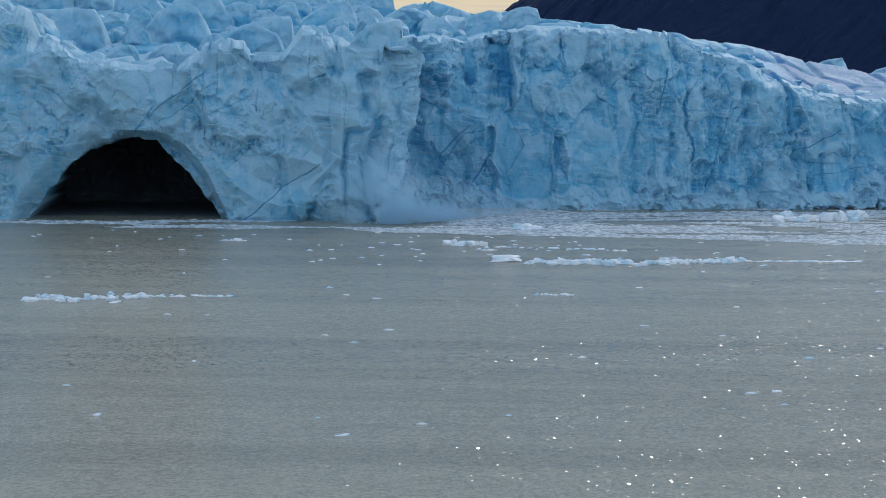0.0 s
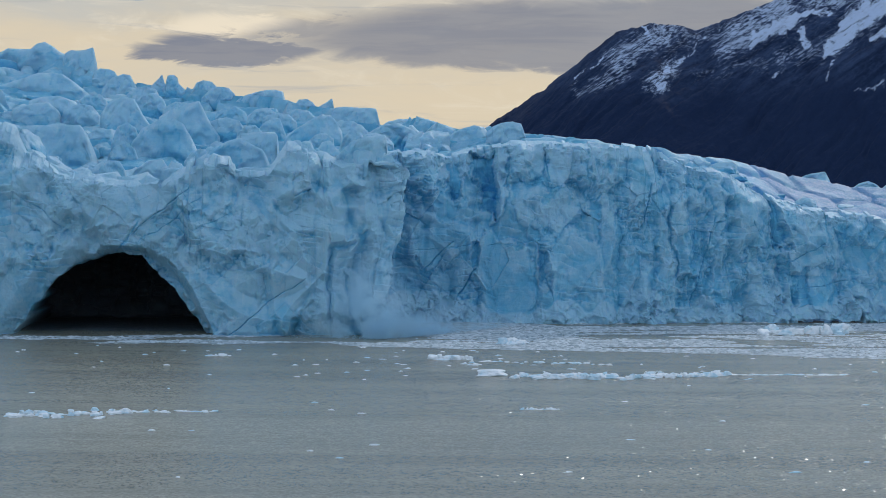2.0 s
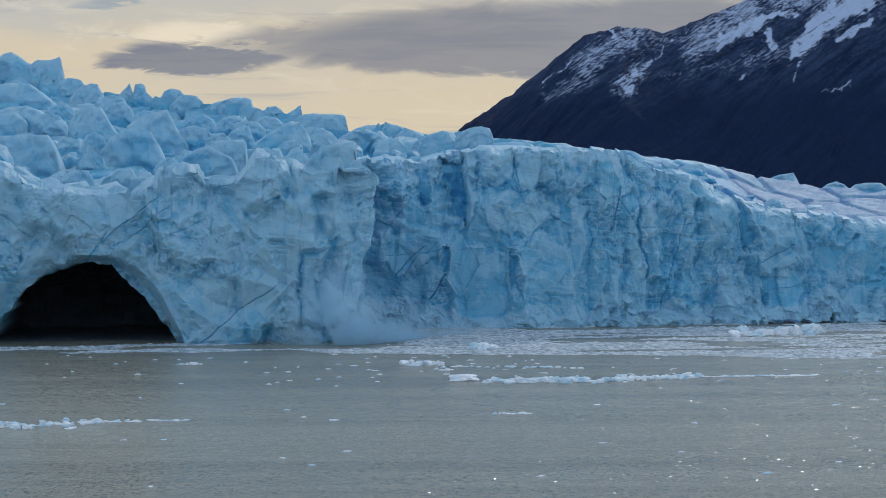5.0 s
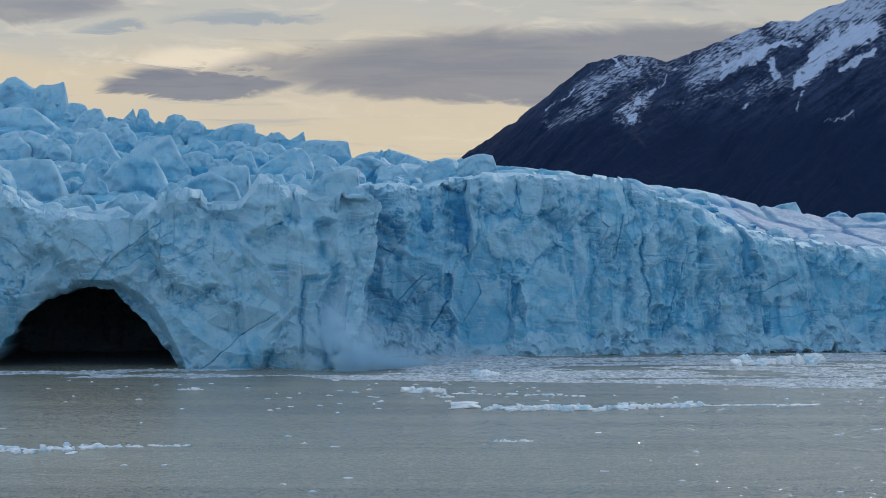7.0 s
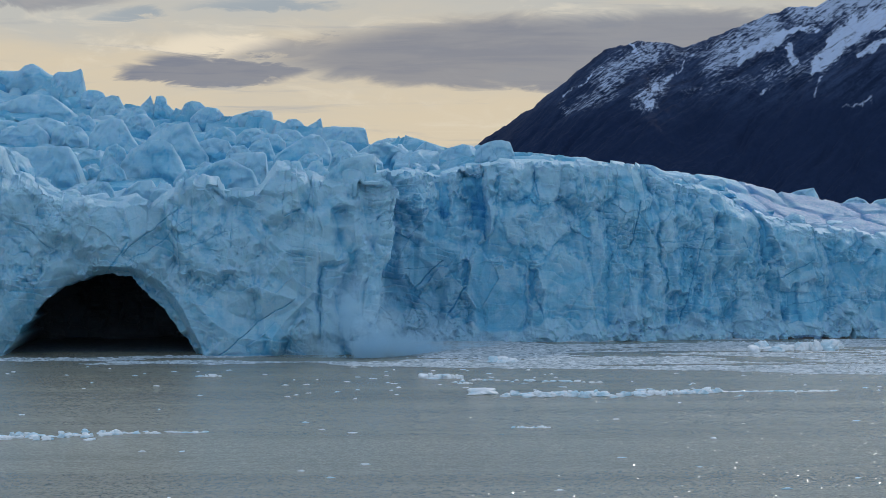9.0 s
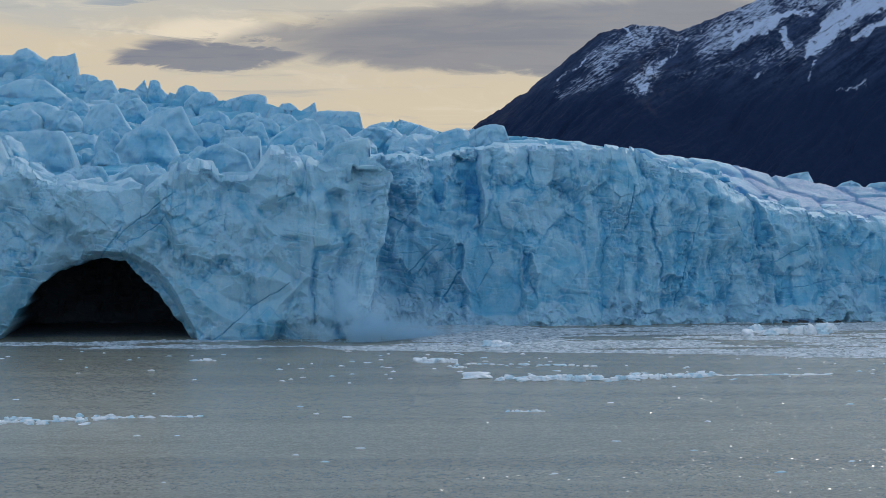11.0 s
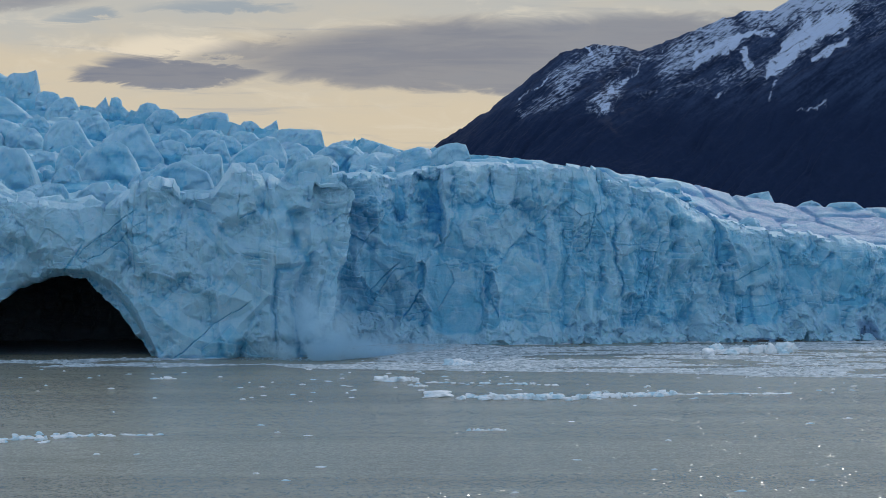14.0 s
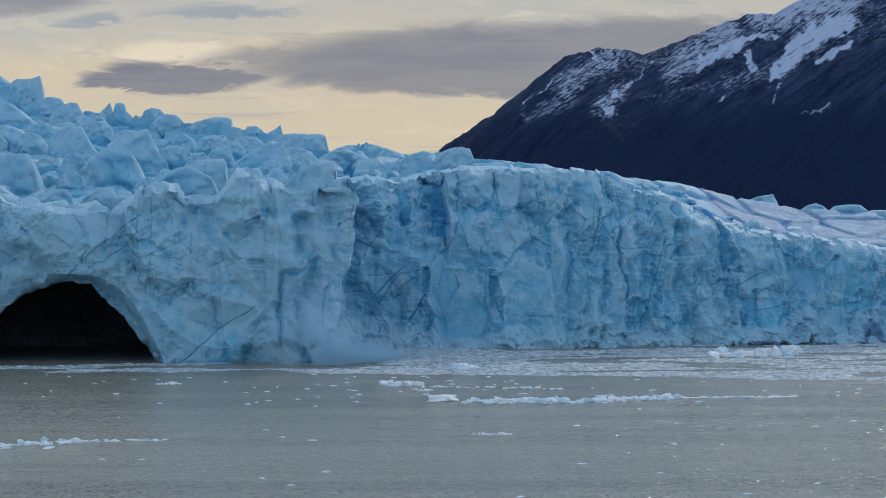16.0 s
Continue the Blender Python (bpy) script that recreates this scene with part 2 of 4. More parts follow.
def make_mountain():
    m, n = material("rock_and_snow")
    p = n.add("ShaderNodeNewGeometry").outputs["Position"]
    z = n.add("ShaderNodeSeparateXYZ", {0: p}).outputs[2]
    snow = n.add("ShaderNodeAttribute", attribute_name="snow").outputs["Fac"]
    dusting = n.add("ShaderNodeAttribute", attribute_name="dusting").outputs["Fac"]
    slope = n.stretch(p, 1, 1, 1, (0, 0.66, 0))
    streak = n.noise(n.stretch(slope, 0.10, 0.3, 1.0), 0.075, 8.0, 0.70)
    lines = n.noise(n.stretch(slope, 0.10, 0.4, 1.0), 0.22, 8.0, 0.78)
    ledges = n.noise(n.stretch(p, 0.12, 0.3, 1.0, (0, 0.22, 0)), 0.2, 6.0, 0.7)
    patch = n.noise(p, 0.012, 6.0, 0.62)
    grit = n.noise(p, 0.16, 9.0, 0.8)
    # the blue haze of distance is put into the rock and wood colours
    rock = n.mix(n.ramp(n.math("ADD", n.math("MULTIPLY", streak, 0.6), n.math("MULTIPLY", grit, 0.4)), 0.38, 0.62), (0.010, 0.021, 0.056, 1), (0.042, 0.071, 0.145, 1))
    wood = n.mix(n.noise(p, 0.10, 7.0, 0.75), (0.008, 0.019, 0.052, 1), (0.020, 0.038, 0.094, 1))
    c = n.mix(n.ramp(n.math("ADD", z, n.math("MULTIPLY", n.math("SUBTRACT", patch, 0.5), 150.0)), 190, 290), wood, rock)
    white = (0.56, 0.67, 0.86, 1)
    thin = n.math("ADD", n.math("MULTIPLY", lines, 0.6), n.math("ADD", n.math("MULTIPLY", grit, 0.2), n.math("MULTIPLY", ledges, 0.2)))
    thin = n.ramp(n.math("ADD", thin, n.math("MULTIPLY", dusting, 0.085)), 0.54, 0.61)
    c = n.mix(n.math("MULTIPLY", thin, n.ramp(dusting, 0.05, 0.9, 0.0, 0.8)), c, white)
    s = n.math("ADD", snow, n.math("MULTIPLY", n.math("SUBTRACT", streak, 0.5), 1.1))
    s = n.math("ADD", s, n.math("MULTIPLY", n.math("SUBTRACT", lines, 0.5), 1.2))
    s = n.math("ADD", s, n.math("MULTIPLY", n.math("SUBTRACT", grit, 0.5), 1.0))
    c = n.mix(n.ramp(s, 0.40, 0.66, 0.0, 0.92), c, white)
    finish(n, c, 0.9, n.math("ADD", streak, n.math("MULTIPLY", grit, 0.6)), 0.8, 6.0, Specular_IOR_Level=0.1)
    return m


def make_spray():
    m, n = material("spray_drops")
    rnd = n.add("ShaderNodeNewGeometry").outputs["Random Per Island"]
    white = n.mix(rnd, (0.58, 0.80, 0.92, 1), (0.68, 0.88, 0.97, 1))
    front = n.add("ShaderNodeBsdfDiffuse", {"Color": white}).outputs[0]
    through_light = n.add("ShaderNodeBsdfTranslucent", {"Color": white}).outputs[0]
    n.add("ShaderNodeOutputMaterial", {0: n.add("ShaderNodeMixShader", {0: 0.5, 1: front, 2: through_light}).outputs[0]})
    return m


SPRAY = make_spray()
ICE, FLOE, BRASH, WATER, ROCK = make_glacier_ice(), make_floe_ice(), make_brash(), make_water(), make_mountain()

# ---------------------------------------------------------------- noise on arrays


def lattice(ix, iy, seed):
    h = (ix.astype(np.int64) * 374761393 + iy.astype(np.int64) * 668265263 + seed * 1442695041) & 0x7FFFFFFF
    h = ((h ^ (h >> 13)) * 1274126177) & 0x7FFFFFFF
    h = ((h ^ (h >> 16)) * 73244475) & 0x7FFFFFFF
    return (h & 0xFFFFF) / float(0xFFFFF)


def vnoise(x, y, seed):
    ix, iy = np.floor(x), np.floor(y)
    fx, fy = x - ix, y - iy
    fx, fy = fx * fx * (3 - 2 * fx), fy * fy * (3 - 2 * fy)
    a, b = lattice(ix, iy, seed), lattice(ix + 1, iy, seed)
    c, d = lattice(ix, iy + 1, seed), lattice(ix + 1, iy + 1, seed)
    return (a * (1 - fx) + b * fx) * (1 - fy) + (c * (1 - fx) + d * fx) * fy - 0.5


def fbm(x, y, seed, octaves=4, gain=0.5):
    out, amp = 0.0, 1.0
    for k in range(octaves):
        out = out + amp * vnoise(x, y, seed + 17 * k)
        x, y, amp = x * 2.03 + 11.3, y * 2.03 + 5.7, amp * gain
    return out


def cells(x, y, seed, tilt=1.0, reach=1):
    """Broken facets: the tilted plane of the nearest cell, the gap to the next cell, a number per cell, and the envelopes of bowls and of humps."""
    ca, sa = math.cos(0.6 + seed), math.sin(0.6 + seed)
    x, y = ca * x - sa * y, sa * x + ca * y
    ix, iy = np.floor(x), np.floor(y)
    best = np.full(x.shape, 9e9)
    second, plane, tag, env, hull = best.copy(), np.zeros_like(best), np.zeros_like(best), best.copy(), -best
    for dx in range(-reach, reach + 1):
        for dy in range(-reach, reach + 1):
            jx, jy = ix + dx, iy + dy
            ex = x - (jx + 0.15 + 0.7 * lattice(jx, jy, seed))
            ey = y - (jy + 0.15 + 0.7 * lattice(jx, jy, seed + 1))
            d = ex * ex + ey * ey
            off = lattice(jx, jy, seed + 2) - 0.5
            gx, gy = lattice(jx, jy, seed + 3) - 0.5, lattice(jx, jy, seed + 4) - 0.5
            val = off + tilt * (gx * ex + gy * ey)
            near = d < best
            second = np.where(near, best, np.minimum(second, d))
            plane, tag = np.where(near, val, plane), np.where(near, lattice(jx, jy, seed + 5), tag)
            best = np.where(near, d, best)
            bend = 0.09 * d + 1.2 * np.maximum(d - 1.4, 0)
            env = np.minimum(env, val + bend)
            hull = np.maximum(hull, val - bend)
    return plane, np.sqrt(second) - np.sqrt(best), tag, env, hull


def smooth(lo, hi, v):
    t = np.clip((v - lo) / (hi - lo), 0, 1)
    return t * t * (3 - 2 * t)


def grid_mesh(name, verts, cols, rows, mat, attributes=None, keep=None):
    """A mesh over a grid of cols x rows vertices, row after row."""
    i = np.arange(cols - 1)[None, :] + cols * np.arange(rows - 1)[:, None]
    quads = np.stack([i, i + 1, i + 1 + cols, i + cols], -1).reshape(-1, 4)
    if keep is not None:
        quads = quads[keep[quads].all(1)]
    me = bpy.data.meshes.new(name)
    me.vertices.add(len(verts))
    me.vertices.foreach_set("co", np.ascontiguousarray(verts, dtype=np.float32).ravel())
    me.loops.add(quads.size)
    me.loops.foreach_set("vertex_index", quads.astype(np.int32).ravel())
    me.polygons.add(len(quads))
    me.polygons.foreach_set("loop_start", np.arange(0, quads.size, 4, dtype=np.int32))
    me.update(calc_edges=True)
    for key, values in (attributes or {}).items():
        me.attributes.new(key, "FLOAT", "POINT").data.foreach_set("value", np.ascontiguousarray(values, dtype=np.float32).ravel())
    me.materials.append(mat)
    me.validate()
    return me


def along(xs, pairs):
    a = np.array(pairs, dtype=float)
    return np.interp(xs, a[:, 0], a[:, 1])


# ---------------------------------------------------------------- lake
lake_me = bpy.data.meshes.new("water")
lake_me.from_pydata([(-3400, -500, 0), (3400, -500, 0), (3400, 4900, 0), (-3400, 4900, 0)], [], [(0, 1, 2, 3)])
lake_me.materials.append(WATER)
tagged(new("water", lake_me), "grey-green milky glacial lake with small ripples and sun glitter", "water", kind="structure")

# ---------------------------------------------------------------- mountain
RIDGE = [(-1500, 20), (-420, 30), (-200, 85), (-27, 164), (54, 218), (124, 268), (188, 321), (240, 361), (310, 382), (362, 375),
         (406, 367), (507, 407), (617, 448), (680, 451), (715, 474), (750, 481), (784, 497), (819, 510), (1000, 580), (1300, 600), (1900, 480), (2600, 300)]


SNOW = [(513, 342, 596, 380, 14, 0.95), (596, 384, 660, 394, 7, 0.9), (650, 308, 700, 378, 9, 1), (676, 330, 735, 405, 17, 1), (714, 386, 802, 420, 22, 1), (748, 346, 802, 372, 8, 0.9),
        (606, 352, 622, 322, 8, 0.8), (368, 300, 442, 366, 1.8, 0.75), (312, 250, 340, 280, 8, 0.8), (338, 282, 366, 300, 7, 0.7), (284, 372, 300, 350, 5, 1), (137, 246, 232, 318, 1.8, 0.75)]
DRIFTS = [(230, 292, 330, 355, 26, 0.75), (300, 330, 420, 350, 24, 0.4), (455, 330, 560, 400, 26, 0.8), (560, 300, 690, 330, 18, 0.5), (640, 440, 802, 470, 30, 0.9), (150, 235, 250, 265, 10, 0.6), (655, 262, 668, 295, 1.8, 1.0),
          (716, 242, 765, 254, 1.5, 0.8), (400, 270, 560, 300, 16, 0.3), (480, 285, 640, 310, 12, 0.35), (310, 245, 345, 285, 20, 0.7), (550, 265, 556, 275, 2.5, 0.9)]


def build_mountain():
    cols, rows = 560, 220
    x = np.concatenate([np.linspace(-700, -60, 40), np.linspace(-50, 1000, 480), np.linspace(1020, 2300, 40)])[None, :].repeat(rows, 0)
    v = np.linspace(0, 1.35, rows)[:, None].repeat(cols, 1)
    y = 3720 + 580 * v
    crest = along(x, RIDGE)
    # spurs run down from the crest towards the lake, and lean to one side
    lean = x + 520 * (1 - v)
    spur = 1 - 2 * np.abs(fbm(lean / 260, v * 1.2, 5, 3))
    gully = 1 - 2 * np.abs(fbm(lean / 70, v * 2.0, 31, 4))
    fall = np.where(v <= 1, 1 - np.clip(1 - v, 0, 1) ** 1.15, 1 - 1.2 * (v - 1))
    away = np.clip(np.minimum(1 - v, 1) * 5, 0, 1) * (v < 1)
    z = crest * fall + away * crest * 0.055 * (spur - 0.75) + away * 12 * (gully - 0.7)
    z = z + away * 7 * fbm(x / 24, y / 40, 77, 4) + (v >= 0.93) * (6 * fbm(x / 18, y / 60, 90, 4) - 3 * np.abs(fbm(x / 9, y / 90, 92, 3)))
    rill = 1 - 2 * np.abs(fbm((lean + 30 * fbm(x / 90, v * 3, 95, 3)) / 24, v * 5.0, 93, 4))
    z = z + away * 6 * (rill - 0.7)
    # a nearer shoulder climbs to the right
    shoulder = along(x, [(-700, -50), (330, 60), (480, 200), (620, 318), (760, 395), (900, 470), (2300, 640)]) * np.exp(-((v - 0.62) / 0.30) ** 2)
    z = np.maximum(z, shoulder * 0.86 + 8 * (gully - 0.7))
    # snow fields, couloirs and thin drifts
    u, w = x / y * 4200, (z - 55) / y * 4200 + 55
    wu, ww = u + 16 * fbm(u / 24, w / 24, 401, 5, 0.6), w + 16 * fbm(u / 24, w / 24, 402, 5, 0.6)

    def spread(rows, soft):
        field = np.zeros_like(u)
        for u0, w0, u1, w1, half, amount in rows:
            k = np.clip(((wu - u0) * (u1 - u0) + (ww - w0) * (w1 - w0)) / ((u1 - u0) ** 2 + (w1 - w0) ** 2), 0, 1)
            gap = np.hypot(wu - u0 - k * (u1 - u0), ww - w0 - k * (w1 - w0))
            field = np.maximum(field, amount * smooth((1 + soft) * half + 2, (1 - soft) * half, gap))
        return field

    snow = 0.74 * spread(SNOW, 0.6) - 0.12 * (rill - rill.mean()) * smooth(170, 300, z)
    dusting = np.maximum(spread(DRIFTS, 0.8), 0.6 * spread(SNOW, 1.2)) + 0.35 * smooth(330, 440, w) + 0.12 * smooth(200, 330, w)
    verts = np.stack([x, y, np.maximum(z, -5)], -1).reshape(-1, 3)
    ob = new("mountain", grid_mesh("mountain", verts, cols, rows, ROCK, {"snow": snow, "dusting": dusting}))
    ob.data.shade_smooth()
    tagged(ob, "dark rocky mountain with streaks of snow below the crest", "mountain", kind="structure")


build_mountain()

# ---------------------------------------------------------------- glacier
glacier = new("glacier")
glacier.location = (0, 790, 0)
tagged(glacier, "blue-white tidewater glacier with a sheer broken front and an ice cave", "glacier")
bpy.context.view_layer.update()


def under(name, mesh, parent, label=""):
    """One mesh as a part that moves with its thing."""
    ob = new(name, mesh)
    ob.parent = parent
    ob.matrix_parent_inverse = Matrix.Translation(parent.location).inverted()
    if label:
        tagged(ob, label)
    return ob


FRONT = [(-330, 742), (-240, 728), (-178, 722), (-135, 730), (-100, 729), (-62, 733), (-46, 736), (-39, 738), (-37, 741), (-41, 749), (-49, 772), (-54, 797),
         (-47, 806), (-30, 809), (-10, 811), (25, 811), (70, 817), (116, 827), (175, 831), (330, 852)]
TOP_NEAR = [(-330, 80), (-182, 76), (-170, 72), (-167, 65), (-160, 63), (-154, 57), (-140, 54.5), (-130, 53.5), (-120, 54), (-112, 58.5), (-108, 60.5), (-95, 60.5),
            (-92, 56.5), (-80, 58), (-74, 66.5), (-64, 65), (-62, 61), (-57, 60), (-49, 61), (-41.5, 61.5), (-30, 59)]
TOP_FAR = [(-47, 66), (-32, 68), (-18, 66), (-5, 69), (5, 71), (15, 71), (37, 70), (62, 69), (70, 65), (93, 59), (116, 47), (139, 43), (176, 38), (330, 40)]
# x, z of both ends, width, depth of open cracks and clefts in the front
CRACKS_NEAR = [(-131, 34, -107, 53, 0.35, 1.3), (-127, 32, -103, 49, 0.3, 1.1), (-136, 29, -126, 40, 0.7, 1.5), (-96, -1, -67, 21.5, 0.35, 1.3), (-107, 37, -86, 46, 0.25, 0.8),
               (-71.3, 66, -71.8, 49, 0.28, 1.0), (-72, 49.5, -66, 52, 0.7, 2.0), (-90, 47, -89.5, 38, 0.3, 1.2), (-165, 47, -150, 36, 0.3, 1.0), (-60, 22, -58, 6, 0.3, 1.0)]
CRACKS_FAR = [(-17, 7, -8, 21.5, 0.6, 2.0), (-29, 19.5, -17.5, 32, 0.45, 1.4), (-34, 27, -5, 31, 0.25, 0.8), (-5, 29.5, 22, 32, 0.25, 0.8), (60.3, 54.5, 57.2, 38.5, 0.45, 1.5), (86.5, 43, 75.5, 4, 0.4, 1.3), (67, 37.3, 90, 40, 0.3, 0.9), (74, 51, 68.5, 45.5, 0.35, 1.0),
              (110, 21.5, 131, 31.5, 0.35, 1.2), (118, 12, 140, 16, 0.3, 0.9), (136, 5.5, 151, 13.5, 0.35, 1.0), (18.6, 66, 20.2, 55.5, 0.5, 1.6), (-16, 3, -6, 8, 0.3, 0.9), (99, 41, 104, 33, 0.3, 0.9), (45, 41, 66, 41.5, 0.25, 0.7)]


def groove(x, z, cracks, wander):
    depth = np.zeros_like(x)
    for x0, z0, x1, z1, wide, deep in cracks:
        dx, dz = x1 - x0, z1 - z0
        t = ((x - x0) * dx + (z - z0) * dz) / (dx * dx + dz * dz)
        off = np.abs(((x - x0) * dz - (z - z0) * dx) / math.hypot(dx, dz) + wander)
        taper = np.clip(np.minimum(t, 1 - t) * 14, 0, 1)
        depth = np.maximum(depth, 0.58 * deep * taper * np.exp(-(off / (0.55 * wide * (0.5 + 0.5 * taper))) ** 2))
    return depth


def arch(x, z, left, right, high, bow_left, bow_right):
    """Below one inside an arch that stands on the water."""
    side = x + 134.5
    return np.where(side < 0, np.abs(side / left) ** bow_left, np.abs(side / right) ** bow_right) + np.clip(z, 0, None) / high


PIECES = {"near": [], "far": []}


def slab(side, corners, stand, across=0.0, up=0.0, edge=1.3, blue=0.0):
    """A broken plate that stands out of the front: corners (x, z), its slant across and upwards, how steeply it ends."""
    PIECES[side].append((corners, stand, across, up, edge, blue))


def hollow(side, corners, depth, across=0.0, up=0.0, edge=1.6, blue=0.15):
    """A scar where ice broke away."""
    PIECES[side].append((corners, -depth, across, up, edge, blue))


slab("near", [(-88, 56), (-82, 61), (-65.5, 60), (-66, 51), (-74.5, 45)], 3.4, 0.05, 0.06, 1.0, -0.08)
slab("near", [(-80, 59), (-79, 67), (-73, 70), (-66, 67), (-64, 59)], 2.0, 0.04, -0.1, 1.5, -0.1)
slab("near", [(-62, 64), (-51, 63), (-49, 50), (-51, 36), (-60, 33)], 2.4, -0.06, 0.0, 1.4, -0.03)
slab("near", [(-63.0, 64), (-60.6, 63), (-60.8, 0), (-63.4, 0)], 1.9, 0.1, 0.0, 1.6, -0.06)
slab("near", [(-81, 34), (-74, 37), (-67, 30), (-66, 12), (-75, 3), (-79, 8)], 2.6, 0.09, -0.02, 1.2, 0.02)
slab("near", [(-67, 33), (-62, 35), (-60, -3), (-70, -3)], 1.6, -0.1, -0.03, 1.5, -0.03)
slab("near", [(-112, 62), (-94, 62), (-94, 47), (-101, 43), (-111, 46)], 3.6, 0.06, 0.03, 1.4, -0.06)
slab("near", [(-94, 57), (-88, 56), (-80, 38), (-88, 33), (-95, 42)], 1.4, 0.08, 0.05, 1.0, 0.0)
slab("near", [(-112, 44), (-95, 44), (-86, 31), (-100, 27)], 2.2, 0.03, -0.07, 0.9, -0.04)
slab("near", [(-184, 76), (-171, 74), (-168, 50), (-172, 22), (-185, 24)], 4.5, -0.12, -0.03, 1.2, 0.1)
slab("near", [(-168, 58), (-156, 57), (-150, 44), (-160, 36), (-169, 44)], 2.0, 0.08, 0.06, 0.9, 0.0)
slab("near", [(-152, 53), (-136, 52), (-128, 42), (-142, 38)], 1.6, 0.02, 0.08, 0.8, -0.02)
slab("near", [(-129, 55), (-114, 57), (-112, 47), (-124, 40)], 1.7, -0.04, 0.07, 0.9, -0.03)
slab("near", [(-182, 36), (-170, 38), (-164, 14), (-172, -3), (-184, -3)], 2.4, 0.06, 0.03, 1.0, 0.0)
slab("near", [(-57, 30), (-51, 31), (-52, -3), (-59, -3)], 1.7, -0.08, 0.0, 1.4, -0.04)
slab("near", [(-47, 36), (-39, 37), (-38, -3), (-47, -3)], 2.0, -0.05, 0.0, 1.4, -0.05)
hollow("near", [(-89.5, 54), (-86.5, 54.5), (-73.5, 36), (-76, 33.5)], 1.6, 0.0, 0.0, 1.3, 0.12)
hollow("near", [(-54, 48), (-50.5, 49), (-49.5, 37), (-52.5, 37)], 1.8, 0.0, 0.0, 1.4, 0.06)
hollow("near", [(-50.8, 37), (-48.6, 37), (-47.6, 22), (-49.6, 23)], 2.6, 0.0, 0.0, 1.6, 0.16)
hollow("near", [(-46.5, 58), (-40.5, 59), (-42, 38), (-44.5, 40)], 2.6, 0.25, 0.0, 1.6, 0.04)
hollow("near", [(-52, 21), (-50.6, 21), (-49.6, 10), (-50.8, 10)], 1.0, 0.0, 0.0, 2.0, 0.25)
slab("far", [(-23, 69), (-14, 70), (-11, 64), (-12, 58), (-17, 57), (-22, 60)], 3.0, 0.03, 0.08, 1.2, -0.16)
slab("far", [(-30, 62), (-21.5, 62.5), (-20.8, 55), (-25, 53.6), (-30, 56)], 3.4, 0.0, 0.08, 1.2, -0.12)
slab("far", [(-2.2, 72), (2, 73), (4.5, 60), (2, 42), (-1.2, 39)], 2.6, -0.1, 0.0, 1.6, -0.12)
slab("far", [(2.5, 72), (17, 72), (18, 57), (8, 54)], 2.4, -0.05, 0.03, 1.2, -0.16)
slab("far", [(18.8, 69), (31, 70), (33, 57), (21, 54)], 1.8, -0.06, 0.05, 1.2, -0.14)
slab("far", [(33, 70), (47, 70), (50, 58), (38, 50)], 2.0, -0.05, 0.05, 1.1, -0.08)
slab("far", [(48, 70), (60, 68), (62, 52), (53, 46)], 2.2, -0.08, 0.03, 1.1, -0.04)
slab("far", [(17.6, 30), (27, 35), (38, 33), (41, 20), (40, -3), (16, -3)], 3.8, -0.07, -0.05, 1.0, -0.04)
slab("far", [(-7.6, 31), (2, 33), (12, 28), (13.5, -3), (-6, -3)], 2.2, 0.05, -0.03, 1.1, -0.02)
slab("far", [(-34, 40), (-12, 38), (-10.5, 30), (-22, 22), (-36, 26)], 1.8, 0.02, 0.04, 0.9, -0.03)
slab("far", [(6, 53), (24, 53), (31, 44), (24, 36), (9, 37)], 1.5, 0.02, 0.06, 0.8, -0.14)
slab("far", [(94, 52), (106, 47), (105, 30), (97, 26)], 2.4, -0.07, 0.0, 1.1, -0.02)
slab("far", [(114, 44), (128, 41), (132, 26), (120, 20), (113, 30)], 2.4, -0.05, 0.03, 1.0, 0.0)
slab("far", [(133, 42), (144, 41), (146, 27), (136, 26)], 2.2, -0.06, 0.04, 1.0, 0.04)
slab("far", [(152, 40), (168, 40), (170, 22), (156, 18)], 2.2, -0.05, 0.03, 1.0, 0.02)
for fin_x, fin_top, fin_foot, fin_out in ((42, 52, 6, 2.4), (50, 36, 8, 1.2), (65, 42, 6, 2.0), (72, 58, 20, 2.2), (87, 54, 5, 2.4), (102, 28, 4, 1.6), (127, 22, 4, 1.4)):
    slab("far", [(fin_x - 2.6, fin_top), (fin_x + 0.8, fin_top), (fin_x + 3.4, fin_foot), (fin_x - 2.2, fin_foot)], fin_out, 0.3, -0.01, 1.4, -0.06)
hollow("far", [(-20.6, 64), (-15.6, 65), (-14.8, 50), (-18, 47), (-20.2, 52)], 4.5, 0.25, 0.0, 2.4, 0.3)
hollow("far", [(-9.6, 63), (-2.2, 65), (-1.4, 40), (-6, 42)], 5.0, 0.2, 0.0, 2.4, 0.36)
hollow("far", [(-10.2, 30), (-7.8, 30), (-7.6, 21), (-9.8, 20)], 1.2, 0.0, 0.0, 2.4, 0.3)
hollow("far", [(15.0, 30), (17.4, 27), (18.6, 15), (16.8, 17)], 0.9, 0.0, 0.0, 2.0, 0.25)
hollow("far", [(107.4, 48), (109.8, 47.5), (113.8, 32), (111.6, 32)], 3.0, 0.0, 0.0, 2.4, 0.3)
hollow("far", [(139, 32), (150, 29), (148, 20), (138, 22)], 2.6, 0.0, 0.0, 1.0, 0.15)


